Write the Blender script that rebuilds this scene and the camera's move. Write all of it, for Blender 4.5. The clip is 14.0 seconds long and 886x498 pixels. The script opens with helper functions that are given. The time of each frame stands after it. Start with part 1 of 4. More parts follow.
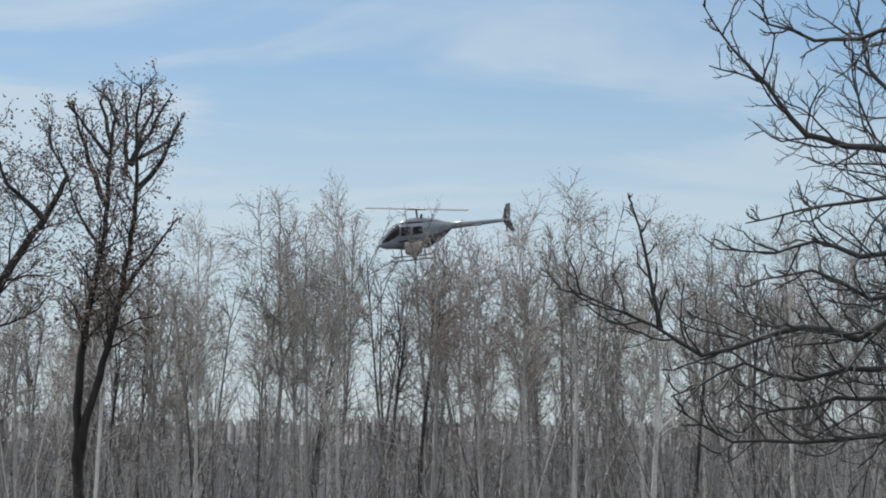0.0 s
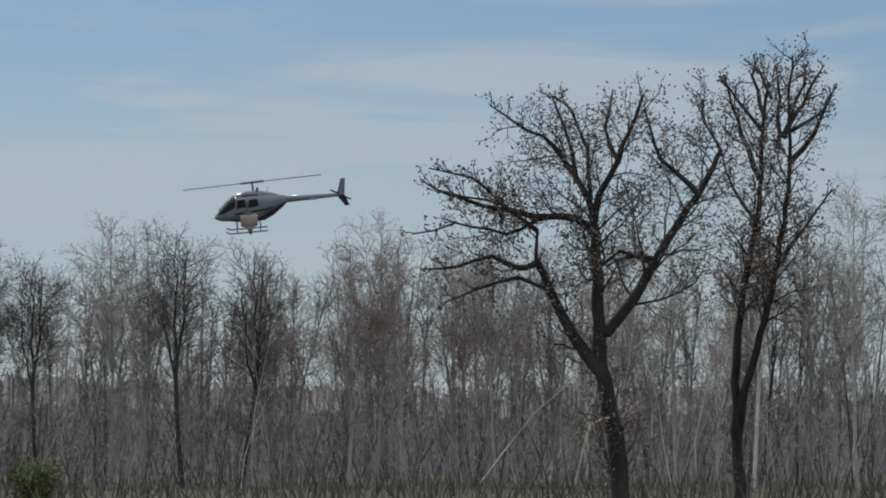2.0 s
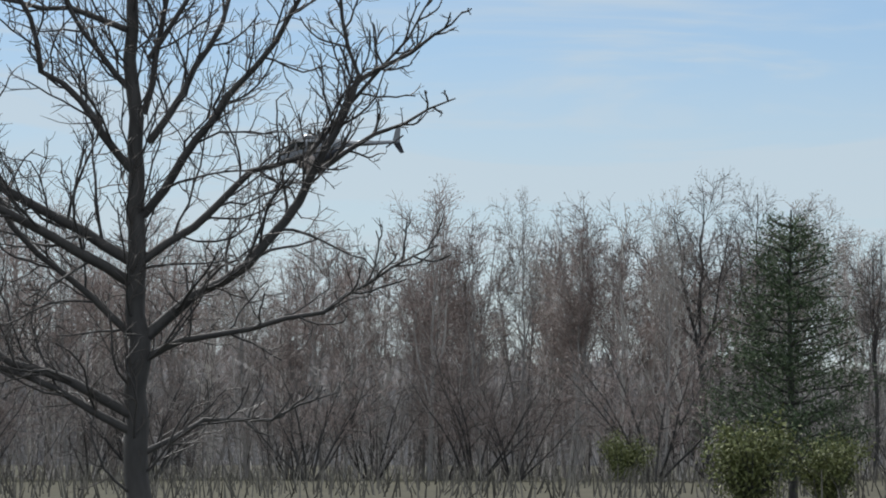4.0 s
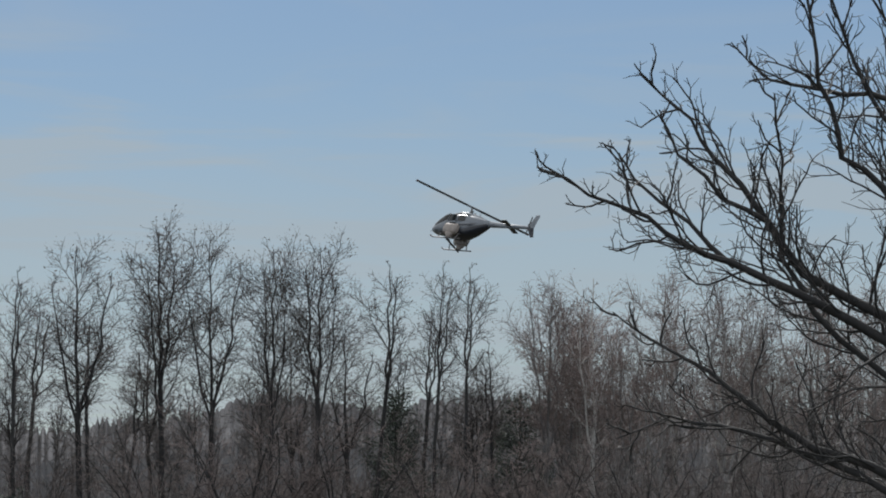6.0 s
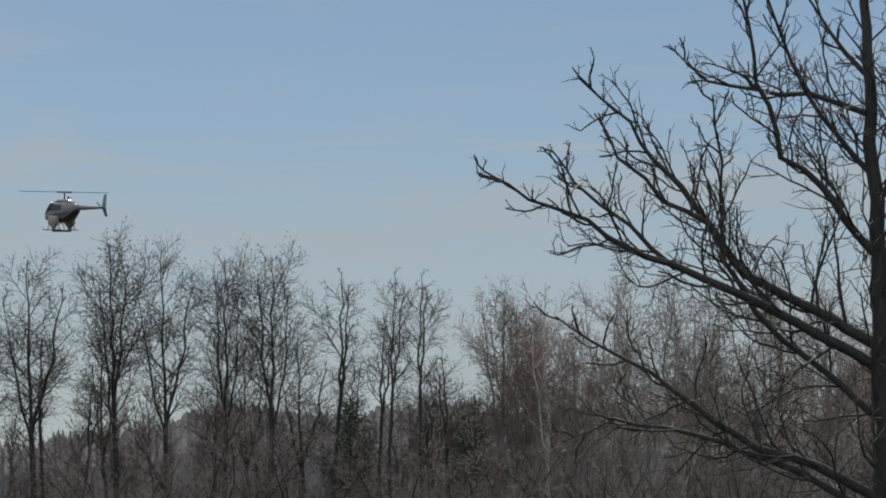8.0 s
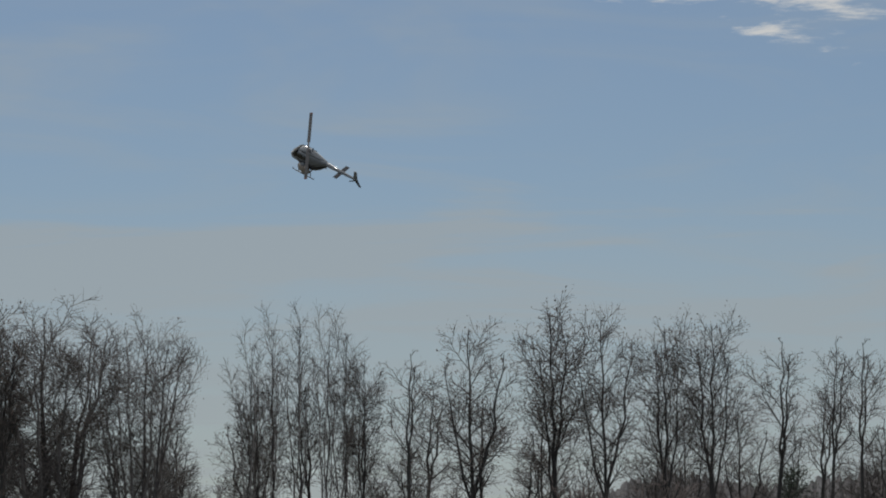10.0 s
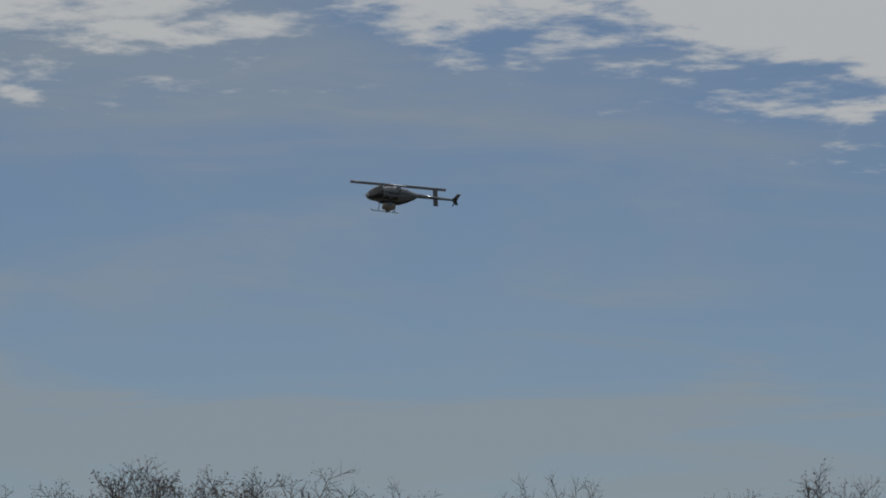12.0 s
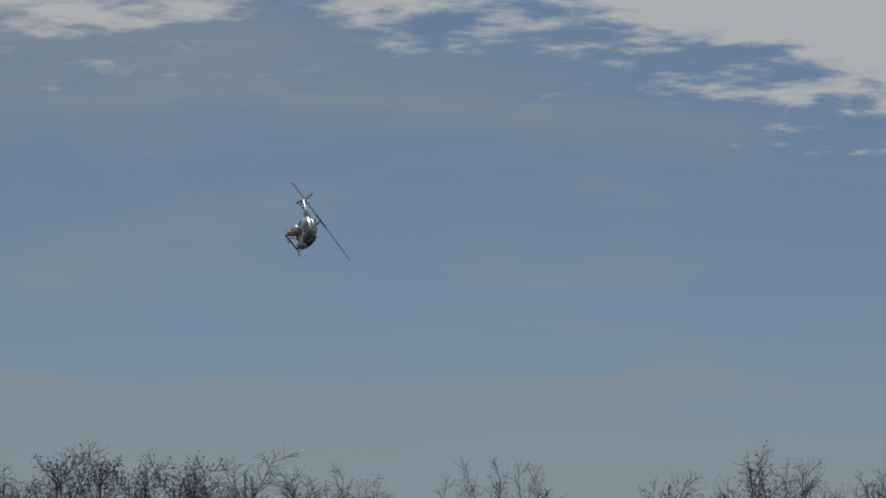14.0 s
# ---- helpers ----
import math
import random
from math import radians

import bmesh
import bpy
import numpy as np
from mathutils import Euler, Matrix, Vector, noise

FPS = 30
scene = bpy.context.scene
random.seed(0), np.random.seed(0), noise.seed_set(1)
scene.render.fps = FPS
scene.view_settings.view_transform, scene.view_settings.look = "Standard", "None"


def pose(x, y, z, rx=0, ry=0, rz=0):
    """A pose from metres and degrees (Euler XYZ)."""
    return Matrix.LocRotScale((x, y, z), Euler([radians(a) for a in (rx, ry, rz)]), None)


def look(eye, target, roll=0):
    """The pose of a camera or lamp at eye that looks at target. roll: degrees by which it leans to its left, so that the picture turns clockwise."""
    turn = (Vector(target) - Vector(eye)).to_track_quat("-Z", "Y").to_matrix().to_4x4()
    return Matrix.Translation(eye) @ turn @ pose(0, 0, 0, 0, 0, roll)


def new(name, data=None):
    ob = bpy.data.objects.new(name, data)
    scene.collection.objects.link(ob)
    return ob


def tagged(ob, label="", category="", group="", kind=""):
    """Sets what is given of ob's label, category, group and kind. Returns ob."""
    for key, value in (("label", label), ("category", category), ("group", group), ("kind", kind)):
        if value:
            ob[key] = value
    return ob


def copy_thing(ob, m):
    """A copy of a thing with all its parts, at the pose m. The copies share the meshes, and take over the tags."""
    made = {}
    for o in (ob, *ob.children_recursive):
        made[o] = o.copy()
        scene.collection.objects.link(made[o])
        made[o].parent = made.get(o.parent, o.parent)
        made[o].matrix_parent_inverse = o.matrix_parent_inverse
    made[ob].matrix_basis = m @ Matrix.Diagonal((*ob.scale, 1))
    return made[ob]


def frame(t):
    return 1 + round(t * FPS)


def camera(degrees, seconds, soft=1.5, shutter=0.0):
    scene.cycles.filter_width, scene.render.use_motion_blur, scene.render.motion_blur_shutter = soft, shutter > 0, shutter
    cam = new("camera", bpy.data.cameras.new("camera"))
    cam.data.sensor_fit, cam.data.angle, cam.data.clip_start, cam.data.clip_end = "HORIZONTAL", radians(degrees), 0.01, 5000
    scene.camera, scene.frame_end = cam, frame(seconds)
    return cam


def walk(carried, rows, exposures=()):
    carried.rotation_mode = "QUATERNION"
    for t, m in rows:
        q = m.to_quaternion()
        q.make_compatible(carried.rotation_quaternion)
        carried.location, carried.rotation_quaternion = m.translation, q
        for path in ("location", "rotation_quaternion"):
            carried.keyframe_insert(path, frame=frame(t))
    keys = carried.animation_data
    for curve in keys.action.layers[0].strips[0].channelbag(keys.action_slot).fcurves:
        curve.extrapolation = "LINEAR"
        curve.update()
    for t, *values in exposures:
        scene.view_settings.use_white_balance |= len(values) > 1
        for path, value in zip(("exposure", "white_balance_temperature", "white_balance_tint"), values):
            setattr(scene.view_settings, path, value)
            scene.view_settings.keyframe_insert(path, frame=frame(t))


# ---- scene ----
EYE_HEIGHT = 1.6
FIELD = math.degrees(2 * math.atan(784 / 6000))


def heading(az):
    """Level unit vector at an azimuth in degrees, clockwise from +y."""
    return Vector((math.sin(radians(az)), math.cos(radians(az)), 0))


def stance(az, tilt, lean, side):
    """Camera pose: azimuth, tilt up and lean in degrees, and sideways sway in metres."""
    ahead = heading(az)
    right = Vector((ahead.y, -ahead.x, 0))
    eye = right * side + Vector((0, 0, EYE_HEIGHT))
    target = eye + ahead * math.cos(radians(tilt)) * 100 + Vector((0, 0, math.sin(radians(tilt)) * 100))
    return look(eye, target, lean)


cam = camera(FIELD, 14.0, soft=1.9)
walk(cam, [(t, stance(az, tilt, lean, side)) for t, az, tilt, lean, side in (
    (0, 0.000, 4.097, 0.335, -0.188),
    (0.3, -1.179, 4.044, -0.152, -0.189),
    (0.5, -1.786, 4.435, -0.324, -0.190),
    (1, -3.428, 5.237, -0.312, -0.191),
    (1.5, -7.221, 4.478, -0.187, -0.194),
    (2, -11.053, 3.613, -0.076, -0.196),
    (2.2, -11.835, 3.618, -0.026, -0.200),
    (2.9, -16.000, 3.720, -0.020, -0.200),
    (3.6, -22.300, 3.660, 0.000, -0.200),
    (4.3, -27.989, 3.469, 0.018, -0.203),
    (4.5, -28.916, 3.657, -0.010, -0.127),
    (5, -33.409, 4.348, 0.184, -0.133),
    (5.5, -36.724, 4.503, 0.204, -0.001),
    (5.6, -37.011, 4.717, 0.260, 0.019),
    (6, -39.744, 4.844, 0.541, 0.032),
    (6.5, -40.798, 3.669, -0.134, 0.167),
    (7, -39.262, 4.583, -0.495, 0.291),
    (7.2, -38.027, 4.716, -0.613, 0.318),
    (8.2, -39.300, 5.000, -0.500, 0.270),
    (9.3, -42.658, 5.256, -0.354, 0.219),
    (9.5, -44.226, 5.490, -0.190, 0.194),
    (10, -46.410, 6.155, 0.036, 0.190),
    (10.5, -46.330, 7.425, 0.039, 0.187),
    (11, -46.937, 7.649, 0.151, 0.184),
    (11.5, -49.509, 8.449, 0.260, 0.181),
    (12, -50.789, 9.056, 0.415, 0.178),
    (12.5, -51.086, 9.182, 0.374, 0.177),
    (13, -50.604, 9.242, 0.255, 0.175),
    (13.5, -50.659, 9.034, 0.187, 0.174),
    (14, -49.798, 8.776, 0.089, 0.174),
)], exposures=((0.0, 0.0, 6350, 10), (0.5, -0.3, 6300, 10), (1.0, -0.5, 6250, 10), (1.5, -0.5, 6350, 10), (2.2, -0.5, 6400, 10), (4.3, -0.05, 6400, 10), (4.5, -0.1, 6400, 10), (5.0, -0.35, 6400, 10), (5.5, -0.52, 6400, 10), (6.5, -0.65, 6450, 10), (7.2, -0.65, 6500, 10), (9.3, -0.7, 6700, 10), (10.0, -0.92, 6700, 10), (10.5, -1.1, 6600, 10), (11.0, -1.14, 6600, 10), (11.5, -1.08, 6550, 10), (12.0, -1.30, 6450, 10), (12.5, -1.35, 6450, 10), (14.0, -1.37, 6450, 10)))

# ---- world and sun ----
SUN_AZ, SUN_EL = -50.0, 46.0


def build_world():
    world = bpy.data.worlds.new("sky")
    scene.world = world
    world.use_nodes = True
    nt = world.node_tree
    N, L = nt.nodes, nt.links
    N.clear()
    out = N.new("ShaderNodeOutputWorld")
    bg = N.new("ShaderNodeBackground")
    bg.inputs["Strength"].default_value = 0.105
    sky = N.new("ShaderNodeTexSky")
    sky.sky_type = "NISHITA"
    sky.sun_disc = False
    sky.sun_elevation = radians(SUN_EL)
    sky.sun_rotation = radians(SUN_AZ)
    sky.air_density, sky.dust_density, sky.ozone_density = 1.0, 0.3, 3.0
    tint = N.new("ShaderNodeMix")
    tint.data_type, tint.blend_type = "RGBA", "MULTIPLY"
    tint.inputs[0].default_value = 1.0
    tint.inputs[7].default_value = (0.735, 0.80, 0.885, 1)
    L.new(sky.outputs[0], tint.inputs[6])
    co = N.new("ShaderNodeTexCoord")
    sep = N.new("ShaderNodeSeparateXYZ")
    L.new(co.outputs["Generated"], sep.inputs[0])

    def calc(op, a, b=None, c=None):
        n = N.new("ShaderNodeMath")
        n.operation = op
        for i, v in enumerate((a, b, c)):
            if v is None:
                continue
            if isinstance(v, (int, float)):
                n.inputs[i].default_value = v
            else:
                L.new(v, n.inputs[i])
        return n.outputs[0]

    def noise_at(vec, scale, detail, rough, distort=0.0):
        n = N.new("ShaderNodeTexNoise")
        n.inputs["Scale"].default_value = scale
        n.inputs["Detail"].default_value = detail
        n.inputs["Roughness"].default_value = rough
        n.inputs["Distortion"].default_value = distort
        L.new(vec, n.inputs["Vector"])
        return n.outputs["Fac"]

    def ramp(v, lo, hi):
        n = N.new("ShaderNodeMapRange")
        n.interpolation_type = "SMOOTHSTEP"
        n.inputs[1].default_value, n.inputs[2].default_value = lo, hi
        L.new(v, n.inputs[0])
        return n.outputs[0]

    # a cloud deck: directions cast onto a flat layer overhead
    high = calc("MAXIMUM", calc("ADD", sep.outputs[2], 0.03), 0.02)
    deck = N.new("ShaderNodeCombineXYZ")
    L.new(calc("DIVIDE", sep.outputs[0], high), deck.inputs[0])
    L.new(calc("DIVIDE", sep.outputs[1], high), deck.inputs[1])
    veil = ramp(noise_at(deck.outputs[0], 0.75, 5, 0.55, 0.8), 0.44, 0.64)
    streak = ramp(noise_at(deck.outputs[0], 1.3, 5, 0.55, 1.0), 0.45, 0.75)
    puffs = noise_at(deck.outputs[0], 6.0, 12, 0.62, 0.15)
    # broken cloud sheet that begins higher up, its edge slanting down towards the north
    az = calc("MULTIPLY", calc("ARCTAN2", sep.outputs[0], sep.outputs[1]), 57.2958)
    slant = calc("SUBTRACT", calc("MULTIPLY", ramp(calc("MULTIPLY", az, -1.0), 34.0, 53.0), 0.064), calc("MULTIPLY", ramp(calc("MULTIPLY", az, -1.0), 52.5, 58.0), 0.018))
    slant = calc("ADD", slant, calc("MULTIPLY", ramp(az, -41.0, -28.0), 0.12))
    lift = calc("SUBTRACT", sep.outputs[2], calc("ADD", slant, 0.155))
    broken = ramp(calc("ADD", calc("MULTIPLY", calc("SUBTRACT", puffs, 0.5), 0.12), lift), 0.0, 0.022)
    thin = calc("ADD", calc("MULTIPLY_ADD", streak, 0.25, calc("MULTIPLY", veil, 0.42)), 0.09)
    thin = calc("MULTIPLY", thin, calc("SUBTRACT", 1.0, calc("MULTIPLY", ramp(az, -5.0, 5.0), 0.55)))
    edge = calc("ADD", calc("MULTIPLY", calc("SUBTRACT", veil, 0.5), -0.03), sep.outputs[2])
    haze = calc("MULTIPLY", calc("SUBTRACT", 1.0, ramp(edge, 0.09, 0.145)), 0.42)
    cover = calc("MINIMUM", calc("ADD", thin, haze), 0.75)
    mix1 = N.new("ShaderNodeMix")
    mix1.data_type = "RGBA"
    L.new(cover, mix1.inputs[0])
    L.new(tint.outputs[2], mix1.inputs[6])
    mix1.inputs[7].default_value = (5.7, 6.5, 7.05, 1)
    mix2 = N.new("ShaderNodeMix")
    mix2.data_type = "RGBA"
    L.new(calc("MULTIPLY", broken, 0.92), mix2.inputs[0])
    L.new(mix1.outputs[2], mix2.inputs[6])
    mix2.inputs[7].default_value = (10.6, 10.8, 10.8, 1)
    L.new(mix2.outputs[2], bg.inputs["Color"])
    L.new(bg.outputs[0], out.inputs[0])


build_world()
sun_data = bpy.data.lights.new("sun", "SUN")
sun_data.energy, sun_data.angle, sun_data.color = 4.0, radians(0.6), (1.0, 0.97, 0.93)
sun = new("sun", sun_data)
sun.matrix_basis = look(heading(SUN_AZ) * 100 * math.cos(radians(SUN_EL)) + Vector((0, 0, 100 * math.sin(radians(SUN_EL)))), (0, 0, 0))


# ---- materials ----
def surface(name, dark, light, scale=6.0, rough=0.8, metal=0.0, bump=0.0, stretch=(1, 1, 1), spread=0.0, coat=0.0, island=0.0):
    """A surface mottled between two colours at two scales, with relief; spread varies it from thing to thing."""
    m = bpy.data.materials.new(name)
    m.use_nodes = True
    N, L = m.node_tree.nodes, m.node_tree.links
    b = N["Principled BSDF"]
    b.inputs["Roughness"].default_value, b.inputs["Metallic"].default_value = rough, metal
    b.inputs["Coat Weight"].default_value = coat
    if rough >= 0.9:
        b.inputs["Specular IOR Level"].default_value = 0.1
    co = N.new("ShaderNodeTexCoord")
    mp = N.new("ShaderNodeMapping")
    mp.inputs["Scale"].default_value = stretch
    L.new(co.outputs["Object"], mp.inputs[0])
    n1, n2 = N.new("ShaderNodeTexNoise"), N.new("ShaderNodeTexNoise")
    n1.inputs["Scale"].default_value, n1.inputs["Detail"].default_value = scale, 6
    n2.inputs["Scale"].default_value, n2.inputs["Detail"].default_value = scale * 0.17, 3
    L.new(mp.outputs[0], n1.inputs["Vector"])
    L.new(mp.outputs[0], n2.inputs["Vector"])
    add = N.new("ShaderNodeMath")
    add.operation = "MULTIPLY_ADD"
    add.inputs[1].default_value = 0.5
    L.new(n1.outputs["Fac"], add.inputs[0])
    half = N.new("ShaderNodeMath")
    half.operation = "MULTIPLY"
    half.inputs[1].default_value = 0.5
    L.new(n2.outputs["Fac"], half.inputs[0])
    L.new(half.outputs[0], add.inputs[2])
    last = add.outputs[0]
    if spread or island:
        src = N.new("ShaderNodeNewGeometry").outputs["Random Per Island"] if island else N.new("ShaderNodeObjectInfo").outputs["Random"]
        v = N.new("ShaderNodeMath")
        v.operation = "MULTIPLY_ADD"
        v.inputs[1].default_value = spread or island
        L.new(src, v.inputs[0])
        L.new(last, v.inputs[2])
        w = N.new("ShaderNodeMath")
        w.operation = "SUBTRACT"
        w.inputs[1].default_value = (spread or island) / 2
        L.new(v.outputs[0], w.inputs[0])
        last = w.outputs[0]
    r = N.new("ShaderNodeValToRGB")
    r.color_ramp.elements[0].position, r.color_ramp.elements[1].position = 0.3, 0.7
    r.color_ramp.elements[0].color, r.color_ramp.elements[1].color = (*dark, 1), (*light, 1)
    L.new(last, r.inputs[0])
    L.new(r.outputs[0], b.inputs["Base Color"])
    if bump:
        bn = N.new("ShaderNodeBump")
        bn.inputs["Strength"].default_value = bump
        bn.inputs["Distance"].default_value = 0.02
        L.new(n1.outputs["Fac"], bn.inputs["Height"])
        L.new(bn.outputs[0], b.inputs["Normal"])
    return m


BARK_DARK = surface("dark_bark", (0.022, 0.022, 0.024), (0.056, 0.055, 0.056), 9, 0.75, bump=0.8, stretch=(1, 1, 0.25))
BARK_GREY = surface("grey_bark", (0.17, 0.165, 0.165), (0.42, 0.41, 0.405), 5, 0.9, bump=0.5, stretch=(1, 1, 0.3), spread=0.35)
TWIG_GREY = surface("grey_twigs", (0.19, 0.175, 0.17), (0.40, 0.37, 0.355), 3, 0.9, spread=0.3)
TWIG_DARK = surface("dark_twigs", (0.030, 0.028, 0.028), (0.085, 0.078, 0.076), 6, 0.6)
TWIG_RED = surface("reddish_twigs", (0.17, 0.145, 0.14), (0.36, 0.30, 0.285), 3, 0.9, spread=0.3)
BUD_BROWN = surface("brown_buds", (0.095, 0.080, 0.075), (0.24, 0.205, 0.185), 4, 0.8, island=0.4)
BUD_RED = surface("reddish_buds", (0.14, 0.11, 0.10), (0.31, 0.245, 0.225), 4, 0.8, island=0.4)
BUD_PALE = surface("pale_buds", (0.17, 0.15, 0.12), (0.36, 0.33, 0.26), 4, 0.8, island=0.4)
NEEDLE = surface("pine_needles", (0.018, 0.040, 0.018), (0.060, 0.100, 0.040), 3, 0.7, island=0.4)
NEEDLE_DARK = surface("dark_needles", (0.035, 0.050, 0.042), (0.085, 0.110, 0.080), 3, 0.7, island=0.4)
LEAF_YOUNG = surface("young_leaves", (0.075, 0.095, 0.030), (0.17, 0.19, 0.07), 3, 0.7, island=0.4)
GRASS = surface("meadow", (0.035, 0.037, 0.026), (0.085, 0.080, 0.058), 0.6, 0.95, bump=0.6)
BRUSH = surface("brush_stems", (0.075, 0.072, 0.073), (0.46, 0.44, 0.43), 2, 0.9, island=0.6)
WEEDS = surface("dead_weeds", (0.07, 0.068, 0.062), (0.17, 0.165, 0.15), 2, 0.95, island=0.6)
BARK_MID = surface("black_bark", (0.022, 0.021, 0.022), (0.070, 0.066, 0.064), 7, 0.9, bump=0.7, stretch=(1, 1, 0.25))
BARK_PALE = surface("pale_bark", (0.36, 0.35, 0.34), (0.68, 0.67, 0.655), 4, 0.85, bump=0.4, stretch=(1, 1, 2.5), spread=0.3)
SPLIT_WOOD = surface("split_wood", (0.50, 0.44, 0.35), (0.72, 0.66, 0.56), 6, 0.8)
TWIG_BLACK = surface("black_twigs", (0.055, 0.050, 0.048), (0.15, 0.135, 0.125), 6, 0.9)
BUD_DARK = surface("dark_buds", (0.095, 0.070, 0.062), (0.26, 0.20, 0.172), 4, 0.8, island=0.4)
BARK_BACK = surface("deep_wood_bark", (0.10, 0.098, 0.102), (0.25, 0.24, 0.242), 5, 0.9, island=0.5)
TWIG_MID = surface("brown_grey_twigs", (0.075, 0.070, 0.070), (0.20, 0.185, 0.18), 3, 0.9, spread=0.3)
# pale bluish grey: the distance haze is mixed into the ridge's base colour
RIDGE_HAZED = surface("hazed_far_wood", (0.15, 0.15, 0.158), (0.27, 0.265, 0.272), 0.25, 1.0, stretch=(3, 3, 0.6))
PAINT = surface("pale_paint", (0.165, 0.19, 0.225), (0.245, 0.275, 0.315), 2.5, 0.25, coat=0.5)
PAINT_DARK = surface("dark_blue_paint", (0.010, 0.013, 0.022), (0.030, 0.036, 0.052), 3, 0.35, coat=0.3)
TANK = surface("spray_tank_plastic", (0.27, 0.235, 0.215), (0.42, 0.375, 0.35), 4, 0.45)
METAL = surface("grey_metal", (0.10, 0.10, 0.105), (0.20, 0.20, 0.21), 8, 0.45, metal=0.6)
BLADE = surface("blade_paint", (0.030, 0.032, 0.038), (0.050, 0.055, 0.068), 2, 0.4, coat=0.2)
WINDOW = surface("tinted_canopy", (0.010, 0.013, 0.015), (0.022, 0.027, 0.03), 1.0, 0.08, coat=0.3)
ORANGE = surface("red_tip_paint", (0.12, 0.05, 0.045), (0.18, 0.08, 0.07), 3, 0.4)


# ---- mesh tools ----
class Tubes:
    """Gathers tapered tubes and small leaves into one mesh."""

    def __init__(self):
        self.verts, self.faces, self.count, self.slim = [], [], 0, []

    def tube(self, pts, radii, sides):
        pts = np.asarray(pts, float)
        n = len(pts)
        axis = pts[-1] - pts[0]
        axis /= np.linalg.norm(axis) + 1e-9
        ref = np.array((0.0, 0, 1)) if abs(axis[2]) < 0.8 else np.array((1.0, 0, 0))
        u = np.cross(axis, ref)
        u /= np.linalg.norm(u)
        v = np.cross(axis, u)
        a = np.arange(sides) * (2 * np.pi / sides)
        ring = np.cos(a)[:, None] * u + np.sin(a)[:, None] * v
        self.verts.append((pts[:, None, :] + ring[None] * np.asarray(radii)[:, None, None]).reshape(-1, 3))
        i = np.arange(n - 1)[:, None] * sides
        j = np.arange(sides)[None]
        k = (j + 1) % sides
        self.faces.append((np.stack([i + j, i + k, i + k + sides, i + j + sides], -1) + self.count).reshape(-1, 4))
        self.count += n * sides

    def leaves(self, centres, size, rng, squash=1.0):
        c = np.asarray(centres, float)
        m = len(c)
        if not m:
            return
        u = rng.normal(size=(m, 3))
        u /= np.linalg.norm(u, axis=1)[:, None]
        v = np.cross(u, rng.normal(size=(m, 3)))
        v /= np.linalg.norm(v, axis=1)[:, None] + 1e-9
        s = size * rng.uniform(0.6, 1.4, (m, 1))
        q = np.stack([c - u * s, c - v * s * 0.5 * squash, c + u * s, c + v * s * 0.5 * squash], 1)
        self.verts.append(q.reshape(-1, 3))
        self.faces.append(np.arange(m * 4).reshape(-1, 4) + self.count)
        self.count += m * 4

    def twig(self, p, q, width):
        self.slim.append((*p, *q, width))

    def mesh(self, name, material):
        if self.slim:
            # the finest twigs: slim tapered blades, each turned its own way
            a = np.array(self.slim)
            p, q, w = a[:, :3], a[:, 3:6], a[:, 6:]
            side = np.cross(q - p, np.random.default_rng(len(a)).normal(size=p.shape))
            side *= w / (np.linalg.norm(side, axis=1)[:, None] + 1e-9)
            quad = np.stack([p - side, p + side, q + side * 0.5, q - side * 0.5], 1)
            self.verts.append(quad.reshape(-1, 3))
            self.faces.append(np.arange(len(a) * 4).reshape(-1, 4) + self.count)
            self.count += len(a) * 4
            self.slim = []
        me = bpy.data.meshes.new(name)
        me.from_pydata(np.concatenate(self.verts).tolist(), [], np.concatenate(self.faces).tolist())
        me.materials.append(material)
        me.polygons.foreach_set("use_smooth", [True] * len(me.polygons))
        me.update()
        return me


def part(name, data, material=None, parent=None, label=""):
    """Links a mesh, or a bmesh, as one object under a thing or a part."""
    if isinstance(data, bmesh.types.BMesh):
        me = bpy.data.meshes.new(name)
        data.normal_update()
        data.to_mesh(me)
        data.free()
        me.materials.append(material)
        me.polygons.foreach_set("use_smooth", [True] * len(me.polygons))
        data = me
    ob = new(name, data)
    ob.parent = parent
    return tagged(ob, label)


# ---- bare trees ----
def grow(rng, p, d, length, steps, wander, lift):
    """A wandering stem from p along d."""
    pts = [np.array(p, float)]
    d = np.array(d, float)
    for _ in range(steps):
        d = d + rng.normal(size=3) * wander + np.array((0, 0, lift))
        d /= np.linalg.norm(d)
        pts.append(pts[-1] + d * (length / steps))
    return np.array(pts)


def place_along(pts, f):
    x = f * (len(pts) - 1)
    i = min(int(x), len(pts) - 2)
    t = pts[i + 1] - pts[i]
    return pts[i] + t * (x - i), t / (np.linalg.norm(t) + 1e-9)


